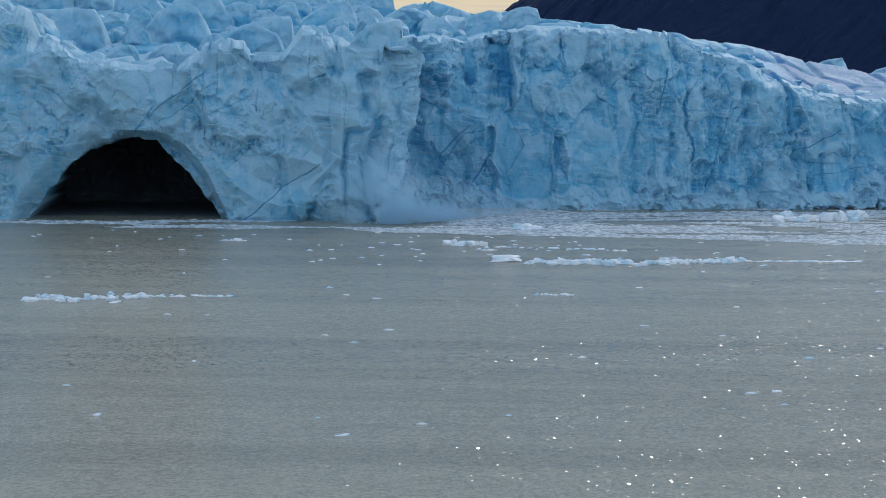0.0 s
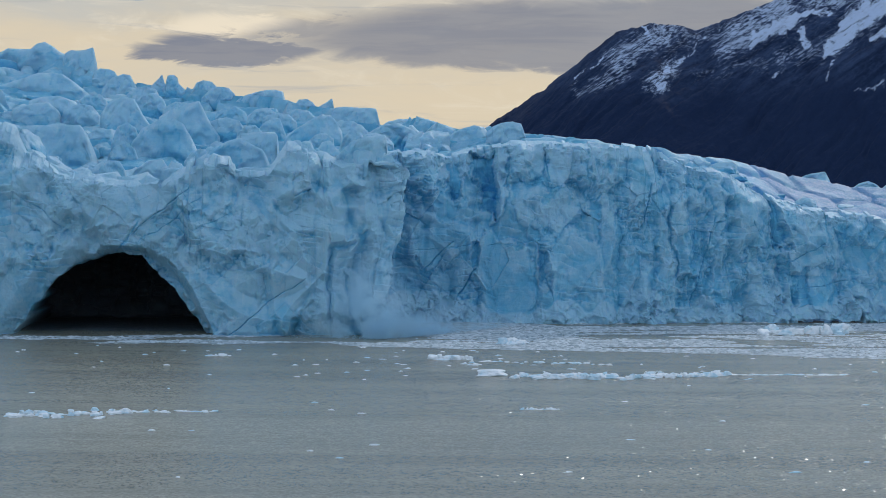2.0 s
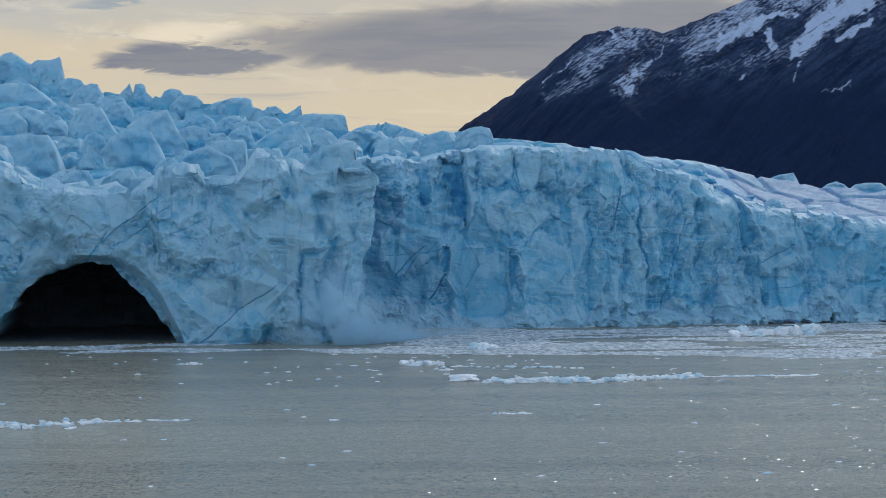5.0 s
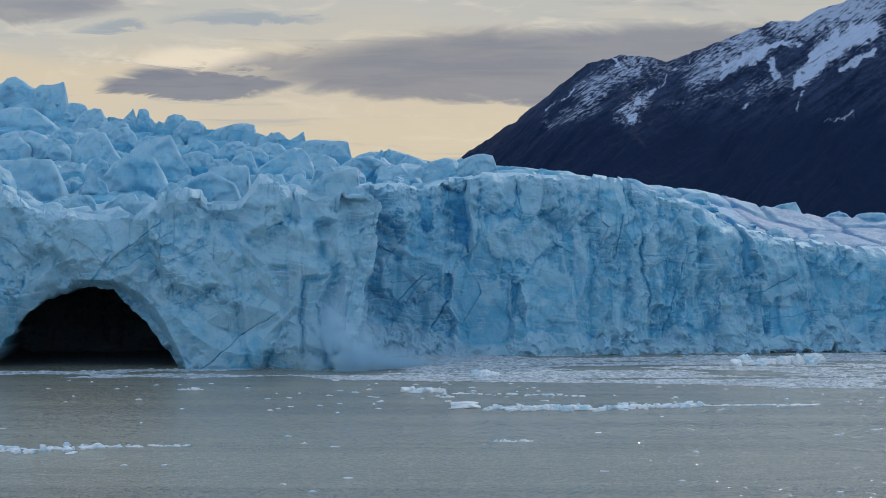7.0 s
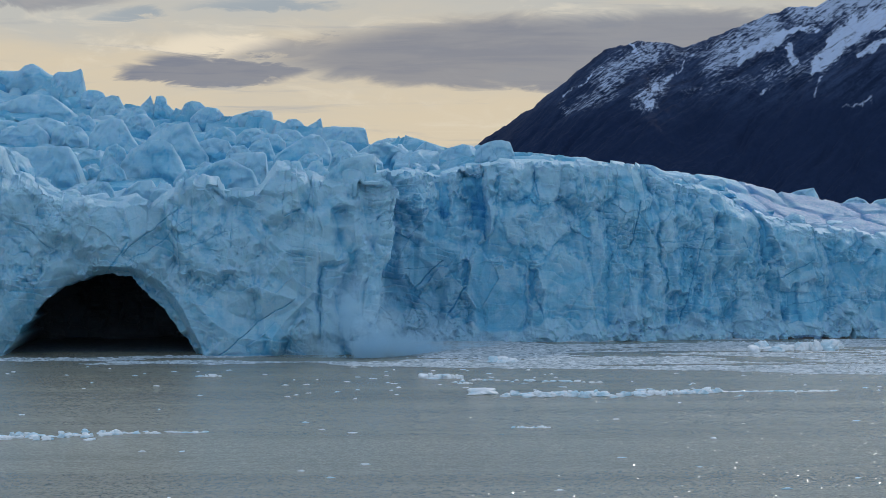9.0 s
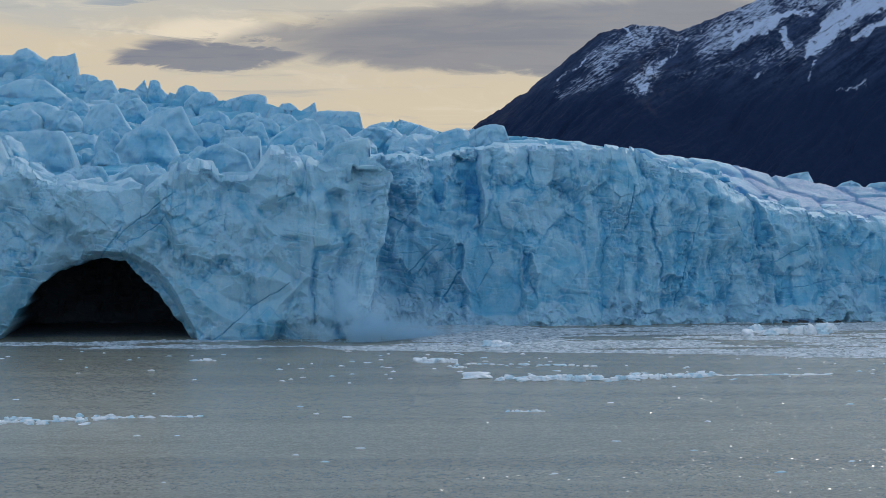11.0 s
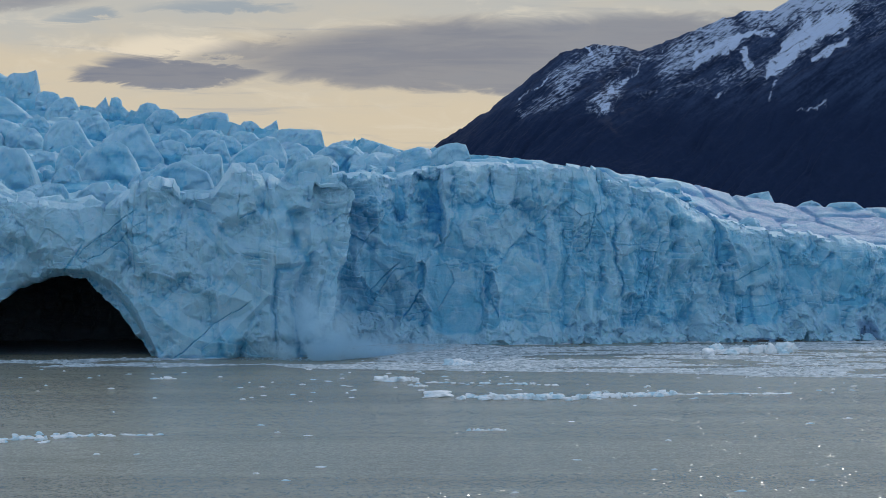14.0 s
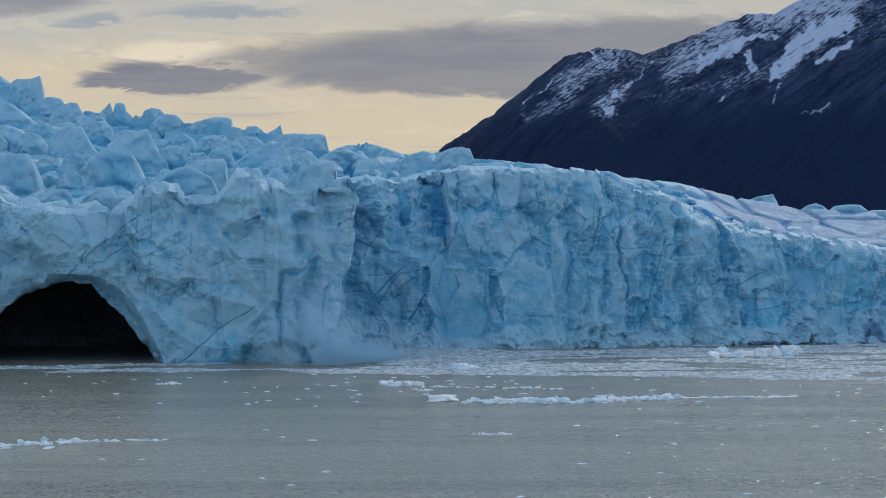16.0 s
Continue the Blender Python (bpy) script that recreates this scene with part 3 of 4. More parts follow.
def broken(x, z, disp, low, rows):
    """Set the plates and scars of one front into its rough face; also how much bluer each makes it."""
    tone = np.zeros_like(x)
    for corners, stand, across, up, edge, blue in rows:
        cx, cz = sum(c[0] for c in corners) / len(corners), sum(c[1] for c in corners) / len(corners)
        out = np.full(x.shape, -9e9)
        for (x0, z0), (x1, z1) in zip(corners, corners[1:] + corners[:1]):
            size = math.hypot(x1 - x0, z1 - z0)
            gap = ((x - x0) * (z0 - z1) + (z - z0) * (x1 - x0)) / size
            if (cx - x0) * (z0 - z1) + (cz - z0) * (x1 - x0) > 0:
                gap = -gap
            out = np.maximum(out, gap)
        plane = stand + across * (x - cx) + up * (z - cz)
        inside = smooth(0.6, -0.6, out)
        if stand > 0:
            disp = np.where(out < 6, np.maximum(disp, low + plane - edge * np.maximum(out, 0)), disp)
        else:
            disp = np.where(out < 6, np.minimum(disp, low + plane + edge * np.maximum(out, 0)), disp)
        tone += blue * inside
    return disp, tone


def build_front():
    raw = np.array(FRONT, dtype=float)
    # rounded course of the front
    for _ in range(3):
        a, b = raw[:-1] * 0.75 + raw[1:] * 0.25, raw[:-1] * 0.25 + raw[1:] * 0.75
        raw = np.concatenate([raw[:1], np.stack([a, b], 1).reshape(-1, 2), raw[-1:]])
    length = np.concatenate([[0], np.cumsum(np.hypot(*np.diff(raw, axis=0).T))])
    step = 0.30
    s = np.arange(0, length[-1], step)
    cx, cy = np.interp(s, length, raw[:, 0]), np.interp(s, length, raw[:, 1])
    tx, ty = np.gradient(cx), np.gradient(cy)
    size = np.hypot(tx, ty)
    nx, ny = ty / size, -tx / size
    fold = s[np.argmin(np.where((cy > 735) & (cy < 760), -cx, 9e9))]
    near = s <= fold + 8
    top = np.where(near, along(cx, TOP_NEAR), along(cx, TOP_FAR))
    blend = np.exp(-((s - fold - 30) / 18) ** 2)
    top = top * (1 - blend) + 62 * blend
    crown = cells(s / 9.0, s * 0 + 3.3, 61, 0.4)[0]
    top = top + 2.6 * crown - 1.5
    edge = 1.6 * cells(s / 3.5, s * 0 + 1.3, 62, 0.8)[0] + 0.8 * fbm(s / 2.0, s * 0, 8, 3)
    cols, up, back = len(s), 205, 24
    rows = up + back
    v = np.linspace(0, 1, up)
    z = -2.0 + (top[None, :] + 2.0) * v[:, None] + edge[None, :] * (smooth(0.9, 1.0, v))[:, None]
    # rows that run back over the brink
    b = np.linspace(0, 1, back + 1)[1:]
    zb = top[None, :] + edge[None, :] * np.clip(1 - 4 * b, 0, 1)[:, None] + np.where(near, 2.6, 2.0)[None, :] * b[:, None] ** 0.8 - (6.0 * smooth(0.85, 1.0, b))[:, None]
    z = np.concatenate([z, zb])
    inset = np.concatenate([np.zeros(up), 14.0 * b])[:, None]
    S = s[None, :].repeat(rows, 0)
    h = np.clip(z, 0, None)
    rel = np.clip(h / top[None, :], 0, 1.1)
    # broken faces, from large to small; they lean on a wandering grid so that no two edges run alike
    wx, wz = 3.2 * fbm(S / 22, z / 22, 101, 2), 3.2 * fbm(S / 22, z / 22, 202, 2)
    kz, ks = np.where(near, 0.8, 0.75)[None, :], np.where(near, 1.35, 1.0)[None, :]
    big, _, tag1, env1, hull1 = cells((S + wx) / (15 * ks), (z * kz * 1.2 + wz + 0.12 * S) / (15 * ks), 11, 1.7, 2)
    mid, _, tag2, env2, hull2 = cells((S + 0.6 * wx + 0.10 * z) / (6.5 * ks), (z * kz + 0.5 * wz) / (6.5 * ks), 23, 1.6, 2)
    small, _, tag3, env3, hull3 = cells((S + 0.3 * wx - 0.2 * z) / 2.6, (z * 0.75 + 0.25 * wz) / 2.6, 37, 1.6, 2)
    _, _, tag4, env4, hull4 = cells((S + 0.2 * wx) / 1.15, (z * 0.8 + 0.2 * wz) / 1.15, 43, 1.5, 2)
    flute = cells((S + 0.9 * wx + 0.10 * z) / 7.5, (z + 2.0 * wz) / 34, 303, 1.5, 2)[3]
    shard = cells((S + 0.8 * wx + 0.5 * z) / 4.2, (z - 0.4 * S + wz) / 4.8, 53, 1.6, 2)
    patchy = smooth(-0.12, 0.22, fbm(S / 15, z / 13, 313, 4))
    N = near[None, :]
    X = cx[None, :] + 0 * z
    disp = np.where(N, 0.7, 0.9) * big + np.where(N, 3.5, 2.0) * hull1 + np.where(N, 6.0, 3.6) * env1
    low = disp - disp.mean() + 4.0 * fbm(S / 48, z / 70, 505, 2)
    disp = disp + (0.22 + 0.78 * patchy) * (0.7 * mid + np.where(N, 1.4, 1.0) * hull2 + np.where(N, 2.8, 2.0) * env2)
    disp = disp + np.where(N, 0.75, 0.55) * (0.12 + 0.88 * patchy) * (0.7 * small + 0.8 * hull3 + 2.4 * env3 + 0.5 * hull4 + 1.1 * env4)
    disp = disp - disp.mean()
    # ledges along the old layers of the ice
    layer = z / 3.1 + 0.05 * S + 1.8 * fbm(S / 14, z / 10, 121, 3)
    saw = layer - np.floor(layer)
    disp += 1.3 * np.clip(fbm(S / 8, z / 6, 131, 3) + 0.1, 0, 0.5) * 2 * (saw - 0.5)
    disp += np.where(N, 1.0 + 3.0 * np.exp(-((X + 50) / 14) ** 2), 3.2) * flute + (0.3 + 0.7 * patchy) * (0.4 * shard[4] + np.where(N, 1.5, 1.2) * shard[3]) + 0.35 * fbm(S / 4.5, z / 4.5, 404, 5, 0.6) + 4.0 * fbm(S / 48, z / 70, 505, 2)
    low = low - 0.15 * wx
    # the upper part leans back in broken steps
    drawn_back = (7.0 + 6.0 * fbm(S / 25, z / 40, 141, 2)) * smooth(0.62, 1.05, rel + 0.35 * fbm(S / 9, z / 9, 151, 3)) * (1 - 0.8 * np.exp(-((S - fold) / 14) ** 2))
    disp -= drawn_back
    low = low - 0.55 * drawn_back
    is_near = (near[None, :] & (z > -9))
    # foot of fallen ice along the far front, undercut at the water line
    foot = np.where(~is_near, np.clip(1 - h / (4.5 + 8.0 * smooth(-0.2, 0.35, fbm(S / 13, S * 0, 606, 3)) + 3.0 * smooth(30, 90, X)), 0, 1) * (0.6 + smooth(-0.2, 0.3, fbm(S / 13, S * 0, 606, 3))) * 10.0, 0)
    disp += foot + foot * (0.35 * env3 + 0.3 * shard[3] + 0.15 * env4 + 0.2 * (hull2 - hull2.mean()))
    disp -= 1.0 * smooth(1.6, 0.2, h) * (0.5 + fbm(S / 9, S * 0, 707, 2))
    wander = 1.5 * fbm(S / 9.0, z / 9.0, 808, 5)
    cut = np.where(is_near, groove(X, z, CRACKS_NEAR, wander), groove(X, z, CRACKS_FAR, wander))
    rx, rz = 0.2 * wx + np.where(N, 2.2, 3.6) * fbm(S / 8, z / 11, 111, 5, 0.6), 0.3 * wz + np.where(N, 3.0, 5.0) * fbm(S / 8, z / 8, 222, 5, 0.6)
    near_face, near_tone = broken(X + rx, z + rz, disp, low + 0.6 * (disp - low), PIECES["near"])
    far_face, far_tone = broken(X + rx, z + rz, disp, low + 0.6 * (disp - low), PIECES["far"])
    disp, tone = np.where(is_near, near_face, far_face), np.where(is_near, near_tone, far_tone)
    disp -= cut
    # the prow leans out over the water towards its top
    prow = np.exp(-((S - fold) / 16.0) ** 2)
    lean = prow * (6.5 * smooth(0.25, 1.0, rel) - 1.2 * smooth(0.6, 0.3, rel) * smooth(0, 0.3, rel))
    # the mouth of the ice cave flares to a lip on one side, then runs deep into the ice
    ragged = 0.05 * fbm(S / 9, z / 9, 909, 3)
    a = arch(X, z, 37.5, 35.0, 31.0, 1.9, 3.0) + ragged + 0.02 * (hull2 - hull2.mean())
    inner = arch(X, z, 35.3, 30.6, 28.6, 1.9, 1.75) + ragged + 0.05 * fbm(S / 4, z / 4, 919, 3)
    left = smooth(-126, -146, X)
    lip = np.clip((1 - a) / (np.abs(1 - a) + np.abs(inner - 1) + 0.02), 0, 1) * (1 - left)
    cave = np.where(is_near, 6.0 * left * smooth(1.5, 1.0, inner) + 0.8 * (1 - left) * smooth(1.0, 0.99, a) + 9.0 * smooth(0.0, 0.55, lip) + 1.5 * lip, 0)
    cave = np.maximum(cave, np.where(is_near, 10.0 * smooth(1.02, 1.0, inner), 0)) + np.where(is_near, 75.0 * smooth(1.0, 0.95, inner), 0)
    rim = smooth(1.55, 1.2, a) * smooth(0.9, 1.0, a) * is_near
    disp = disp * (1 - 0.35 * rim) * (1 - 0.7 * np.exp(-((S - fold - 5) / 6.0) ** 2)) - cave
    # mask of the cave interior, whose shade is painted into the ice colour
    cave_shade = smooth(1.0, 0.96, inner) * is_near
    shape = disp + cave
    over = 1.5 * cells((S[up:] + 0.5 * wx[up:]) / 6, inset[up:] / 5 + 0 * S[up:], 91, 1.5)[4]
    calm = np.convolve(np.pad(disp[up - 1], 30, mode="edge"), np.ones(61) / 61, "valid")
    disp[up:] = disp[up - 1] + (calm - disp[up - 1]) * np.clip(2.5 * b, 0, 1)[:, None]
    off = disp - inset - 1.2 * np.clip(rel - 0.9, 0, 0.1) * 10
    PX = cx[None, :] + nx[None, :] * off + lean
    PY = cy[None, :] + ny[None, :] * off
    z = z + np.concatenate([np.zeros(up), np.ones(back)])[:, None] * np.concatenate([np.zeros(up), np.minimum(1, 4 * b)])[:, None] * np.concatenate([np.zeros((up, cols)), over * np.where(near, 2.0, 1.0)[None, :] - 1.0])
    blue = np.where(is_near, 0.17, 0.31) + 0.20 * (tag1 - 0.5) + 0.16 * (tag2 - 0.5) + 0.08 * (tag3 - 0.5) + 0.05 * (tag4 - 0.5) + 0.12 * (shard[2] - 0.5)
    blue = blue + 0.28 * np.clip(cut, 0, 1) + tone - 0.7 * np.clip(foot / 4, 0, 1)
    blue = blue - 0.30 * smooth(0.88, 1.0, rel) + 0.10 * smooth(0.5, 0.0, rel)
    # paler knobs and edges, bluer hollows: edge highlights and shade painted from the relief
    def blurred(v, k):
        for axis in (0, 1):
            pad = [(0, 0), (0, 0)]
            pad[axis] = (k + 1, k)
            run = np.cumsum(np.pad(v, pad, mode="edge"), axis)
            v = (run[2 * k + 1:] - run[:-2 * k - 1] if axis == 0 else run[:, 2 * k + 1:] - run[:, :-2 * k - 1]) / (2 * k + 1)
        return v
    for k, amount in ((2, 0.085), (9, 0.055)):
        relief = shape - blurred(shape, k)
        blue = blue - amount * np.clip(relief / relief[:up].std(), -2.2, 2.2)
    grime_dim = smooth(0.6, 0.95, rel) * 0.3 + 0.04 + np.where(is_near, 0, 3.0 * smooth(9, 3, np.abs(X - 125 - 5 * fbm(S / 6, z, 161, 2))) * smooth(1.8, 0.6, h) + 1.2 * smooth(7, 2, np.abs(X - 168)) * smooth(12, 6, h))
    grime_dim = grime_dim + 0.45 * (~is_near) * smooth(22, 12, np.abs(X - 18)) * smooth(11, 6, np.abs(z - 45))
    grime_dim = grime_dim + 0.25 * smooth(88, 122, X) * smooth(0.93, 1.0, rel) * ~is_near
    verts = np.stack([PX, PY, z], -1).reshape(-1, 3)
    me = grid_mesh("ice_front", verts, cols, rows, ICE, {"blue": blue, "grime_dim": grime_dim, "cave_shade": cave_shade})
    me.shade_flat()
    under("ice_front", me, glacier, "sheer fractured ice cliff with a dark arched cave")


build_front()


def build_cave_dark_sheet():
    """Low shelf added behind the cave mouth; its dark colour stands in for shade."""
    x1, y1 = np.linspace(-176, -100, 90), np.linspace(744, 832, 60)
    x, y = np.meshgrid(x1, y1)
    z = 0.45 + 0.5 * fbm(x / 6, y / 6, 717, 4) - 1.6 * smooth(752, 744, y + 3 * fbm(x / 5, y * 0, 727, 3))
    one = np.ones_like(z)
    me = grid_mesh("cave_floor", np.stack([x, y, z], -1).reshape(-1, 3), 90, 60, ICE, {"blue": 0.5 * one, "grime_dim": 0.1 * one, "cave_shade": one})
    under("cave_floor", me, glacier, "added dark sheet over the cave water that stands in for its shade")


build_cave_dark_sheet()

# crest of the ice behind the front: bearing (x over y), distance, height
CREST = [(-0.32, 1160, 128), (-0.248, 1150, 121), (-0.212, 1150, 115), (-0.158, 1100, 102), (-0.104, 1050, 94), (-0.058, 1000, 84), (-0.023, 920, 75.5), (0.004, 862, 73.5),
         (0.0586, 842, 70.5), (0.0779, 842, 69.5), (0.084, 850, 67), (0.105, 866, 64.3), (0.1267, 886, 60.6), (0.143, 900, 56.8), (0.167, 905, 53.2), (0.212, 910, 53), (0.30, 930, 56)]


def ice_level(x, y):
    """Height of the glacier's upper side."""
    u = x / y
    c = np.array(CREST)
    yc, zc = np.interp(u, c[:, 0], c[:, 1]), np.interp(u, c[:, 0], c[:, 2])
    near = x < -38
    yf = np.where(near, 732.0, np.interp(x, [-38, 25, 70, 116, 175, 330], [810, 811, 817, 827, 831, 852]))
    zf = np.where(near, along(x, TOP_NEAR) * 0.35 + 0.65 * 56, along(x, TOP_FAR)) - 1.5
    t = np.clip((y - yf) / np.maximum(yc - yf, 1), 0, None)
    rise = zf - 3.0 * near * smooth(0, 0.08, t) + (zc - 4.0 * near - zf) * np.clip(t, 0, 1) ** 1.8
    return np.where(t > 1, zc - 1.0 * near - 0.10 * (y - yc), rise + 3.0 * near * smooth(0.85, 1.0, t))


def build_surface():
    x1, y1 = np.arange(-430, 340, 1.8), np.arange(740, 1330, 1.8)
    x, y = np.meshgrid(x1, y1)
    z = ice_level(x, y)
    wx, wy = 9 * fbm(x / 40, y / 40, 1, 3), 9 * fbm(x / 40, y / 40, 2, 3)
    big, gap, tag, _, hull = cells((x + wx) / 30, (y + wy) / 22, 71, 1.4)
    mid, gap2, tag2, _, _ = cells((x + 0.5 * wx) / 9, (y + 0.5 * wy) / 7, 83, 1.4)
    rough = along(x, [(-430, 1), (-20, 1), (60, 0.42), (110, 0.22), (330, 0.2)]) * smooth(735, 775, y + np.where(x > -38, -60, 0))
    z = z - 1.0 * rough + rough * (2.5 * big + 6 * hull + 0.5 * mid + 0.6 * fbm(x / 5, y / 5, 3, 4))
    z = z - rough * (9 * smooth(0.14, 0.0, gap) + 3 * smooth(0.12, 0.0, gap2))
    front_y = np.where(x < -62, 746.0, np.interp(x, [-62, 25, 70, 116, 175, 330], [824, 824, 829, 839, 843, 864]))
    z = z - 8.0 * smooth(15, 2, y - front_y)
    z = np.where((y < front_y) | (y > 1320), -3, z)
    blue = 0.42 + 0.4 * (tag2 - 0.5) + 0.3 * (tag - 0.5) + 0.5 * smooth(0.2, 0.0, gap) * (tag2 > 0.4)
    # bluer and more tinted to the right, dimming the sunlit slope by colour
    blue = blue + 0.5 * smooth(80, 115, x)
    grime_dim = 0.45 + 0.45 * smooth(88, 122, x)
    me = grid_mesh("ice_surface", np.stack([x, y, z], -1).reshape(-1, 3), len(x1), len(y1), ICE, {"blue": blue, "grime_dim": grime_dim}, (z > 5).ravel())
    under("ice_surface", me, glacier, "crevassed upper side of the glacier")


build_surface()

# ---------------------------------------------------------------- seracs
rng = random.Random(7)


def ball(level):
    bm = bmesh.new()
    bmesh.ops.create_icosphere(bm, subdivisions=level, radius=1.0)
    bm.verts.ensure_lookup_table()
    u = np.array([v.co[:] for v in bm.verts])
    faces = [tuple(v.index for v in f.verts) for f in bm.faces]
    bm.free()
    return u, faces


BALLS = {k: ball(k) for k in (3, 4, 5)}


def block_mesh(name, seed, level, mat, facets=11, edge=16, upright=0.6, fuzz=0.05, blue=0.2, deep=0.0):
    """A block of ice with flat broken sides and slightly melted edges; one unit across and high."""
    r = random.Random(seed)
    u, faces = BALLS[level]
    rad = np.zeros(len(u))
    for lobe in range(3):
        acc = np.zeros(len(u))
        for k in range(facets):
            a = 2 * math.pi * (k + r.random() * 0.8) / facets * 3.236
            lift = r.uniform(-0.4, 0.95) if r.random() > upright else r.uniform(-0.15, 0.3)
            n = np.array([math.cos(a) * math.cos(lift), math.sin(a) * math.cos(lift), math.sin(lift)])
            acc += np.clip(u @ n / r.uniform(0.55, 1.0), 0, None) ** edge
        top = np.array([r.uniform(-0.6, 0.6), r.uniform(-0.6, 0.6), 1.0])
        acc += np.clip(u @ (top / np.linalg.norm(top)) / r.uniform(0.6, 1.0), 0, None) ** edge
        acc += np.clip(-u[:, 2] / 0.8, 0, None) ** edge
        rad = np.maximum(rad, np.minimum(acc ** (-1.0 / edge), 1.6) * (1.0, 0.9, 0.82)[lobe])
    p = u * rad[:, None]
    tone = np.zeros(len(u))
    for i, q in enumerate(p):
        v = Vector(q) * 2.2 + Vector((seed * 7.3, seed * 1.7, 0))
        a, b, c = noise.noise(v), abs(noise.noise(v * 1.3)), noise.noise(v * 6.0)
        p[i] *= 1 + fuzz * (a - 1.3 * b + 0.35 * c)
        tone[i] = blue + 0.35 * noise.noise(v * 0.6 + Vector((9, 9, 9)))
    # bluer lower down in each block, painting in the dark of the gaps
    low = (p[:, 2] - p[:, 2].min()) / (p[:, 2].max() - p[:, 2].min())
    tone = tone + deep * smooth(0.62, 0.25, low)
    lo, hi = p.min(0), p.max(0)
    p = (p - (lo + hi) / 2) / (hi - lo)
    p[:, 2] += 0.5
    me = bpy.data.meshes.new(name)
    me.from_pydata(p.tolist(), [], faces)
    me.attributes.new("blue", "FLOAT", "POINT").data.foreach_set("value", tone.astype(np.float32))
    me.attributes.new("grime_dim", "FLOAT", "POINT").data.foreach_set("value", np.full(len(u), 0.5, dtype=np.float32))
    me.materials.append(mat)
    me.update()
    return me


SERACS = [block_mesh("serac", 20 + k, 5 if k < 16 else 4, ICE, 6 + k % 5, 16 + 7 * (k % 4), 0.45, 0.06, -0.06 + 0.06 * (k % 4), 0.7) for k in range(32)]


def serac(x, y, base, wide, deep, high, turn=0.0, tip=0.0, kind=0):
    ob = under("serac", SERACS[kind % len(SERACS)], glacier)
    ob.matrix_basis = pose(x, y, base - 0.25 * high, tip, 0.6 * tip, 0) @ Matrix.Diagonal((wide * 1.1, deep * 1.1, high * 1.25, 1)) @ pose(0, 0, 0, 0, 0, turn)
    return ob


def crag(x, y, base, skyline):
    """A large block that stands out of the crowd: its skyline as (across, height over base), a broken front and a long back."""
    r = random.Random(round(x * 7 + y))
    line = np.array(skyline)
    wide = line[-1, 0] - line[0, 0]
    cols, front, back = 44, 30, 14
    a = np.linspace(line[0, 0], line[-1, 0], cols)
    t = np.linspace(-1, 1, cols)
    top = np.interp(a, line[:, 0], line[:, 1]) + 0.012 * wide * fbm(a / wide * 9, a * 0 + x, 77, 3)
    sunk = -0.25 * line[:, 1].max() - 3.0
    # steep flanks
    a = np.concatenate([[a[0] - 0.03 * wide, a[0] - 0.015 * wide], a, [a[-1] + 0.015 * wide, a[-1] + 0.03 * wide]])
    top = np.concatenate([[sunk + 0.1, 0.55 * top[0] + 0.45 * sunk], top, [0.55 * top[-1] + 0.45 * sunk, sunk + 0.1]])
    cols, t = cols + 4, np.concatenate([[-1.15, -1.07], t, [1.07, 1.15]])
    v = np.linspace(0, 1, front)[:, None]
    z_front = sunk + (top[None, :] - sunk) * v
    seed = 500 + r.randrange(400)
    A = a[None, :] + 0 * z_front
    unit = max(wide / 3.2, 3.0)
    _, gap, tag, scoop, hump = cells((A + 0.3 * z_front) / unit, z_front / unit, seed, 1.9, 2)
    _, _, tag2, scoop2, _ = cells((A - 0.4 * z_front) / (0.35 * unit), z_front / (0.35 * unit), seed + 9, 1.4, 2)
    out = unit * (0.34 * scoop + 0.12 * hump + 0.20 * scoop2) + 0.7 * fbm(A / 3, z_front / 3, seed, 4)
    lean = r.uniform(0.10, 0.35) * (z_front - sunk)
    round_off = 0.05 * wide * v ** 16
    y_front = lean + round_off - out + 0.16 * wide * np.abs(t[None, :]) ** 4
    w = np.linspace(0, 1, back + 1)[1:, None]
    deep = 0.9 * wide
    y_back = y_front[-1:] + deep * w
    z_back = top[None, :] - (top[None, :] - sunk) * w ** 2.0 + 0.05 * unit * np.sin(w * 3.1) * cells(A[:back] / unit, w * 3 + 0 * A[:back], seed + 3, 1.2)[4]
    Z, Y = np.concatenate([z_front, z_back]), np.concatenate([y_front, y_back])
    X = np.concatenate([A, A[:back]])
    low = np.clip((Z - sunk) / (top[None, :] - sunk), 0, 1)
    # deeper blue at the foot paints the dark gaps between crags
    tone = np.concatenate([0.24 * (tag - 0.5) + 0.12 * (tag2 - 0.5) + 0.2 * smooth(0.08, 0.0, gap) * (tag > 0.6), np.zeros((back, cols))]) + 0.02 + r.uniform(-0.08, 0.10) + (0.6 if y > 760 else 0.1) * smooth(0.6, 0.25, low) + 0.10 - 0.12 * smooth(0.85, 1.0, low)
    verts = np.stack([X + x, Y + y, Z + base], -1).reshape(-1, 3)
    me = grid_mesh("serac", verts, cols, front + back, ICE, {"blue": tone, "grime_dim": 0.35 + 0 * tone})
    under("serac", me, glacier)
    CRAGS.append((x, y, 0.8 * wide))


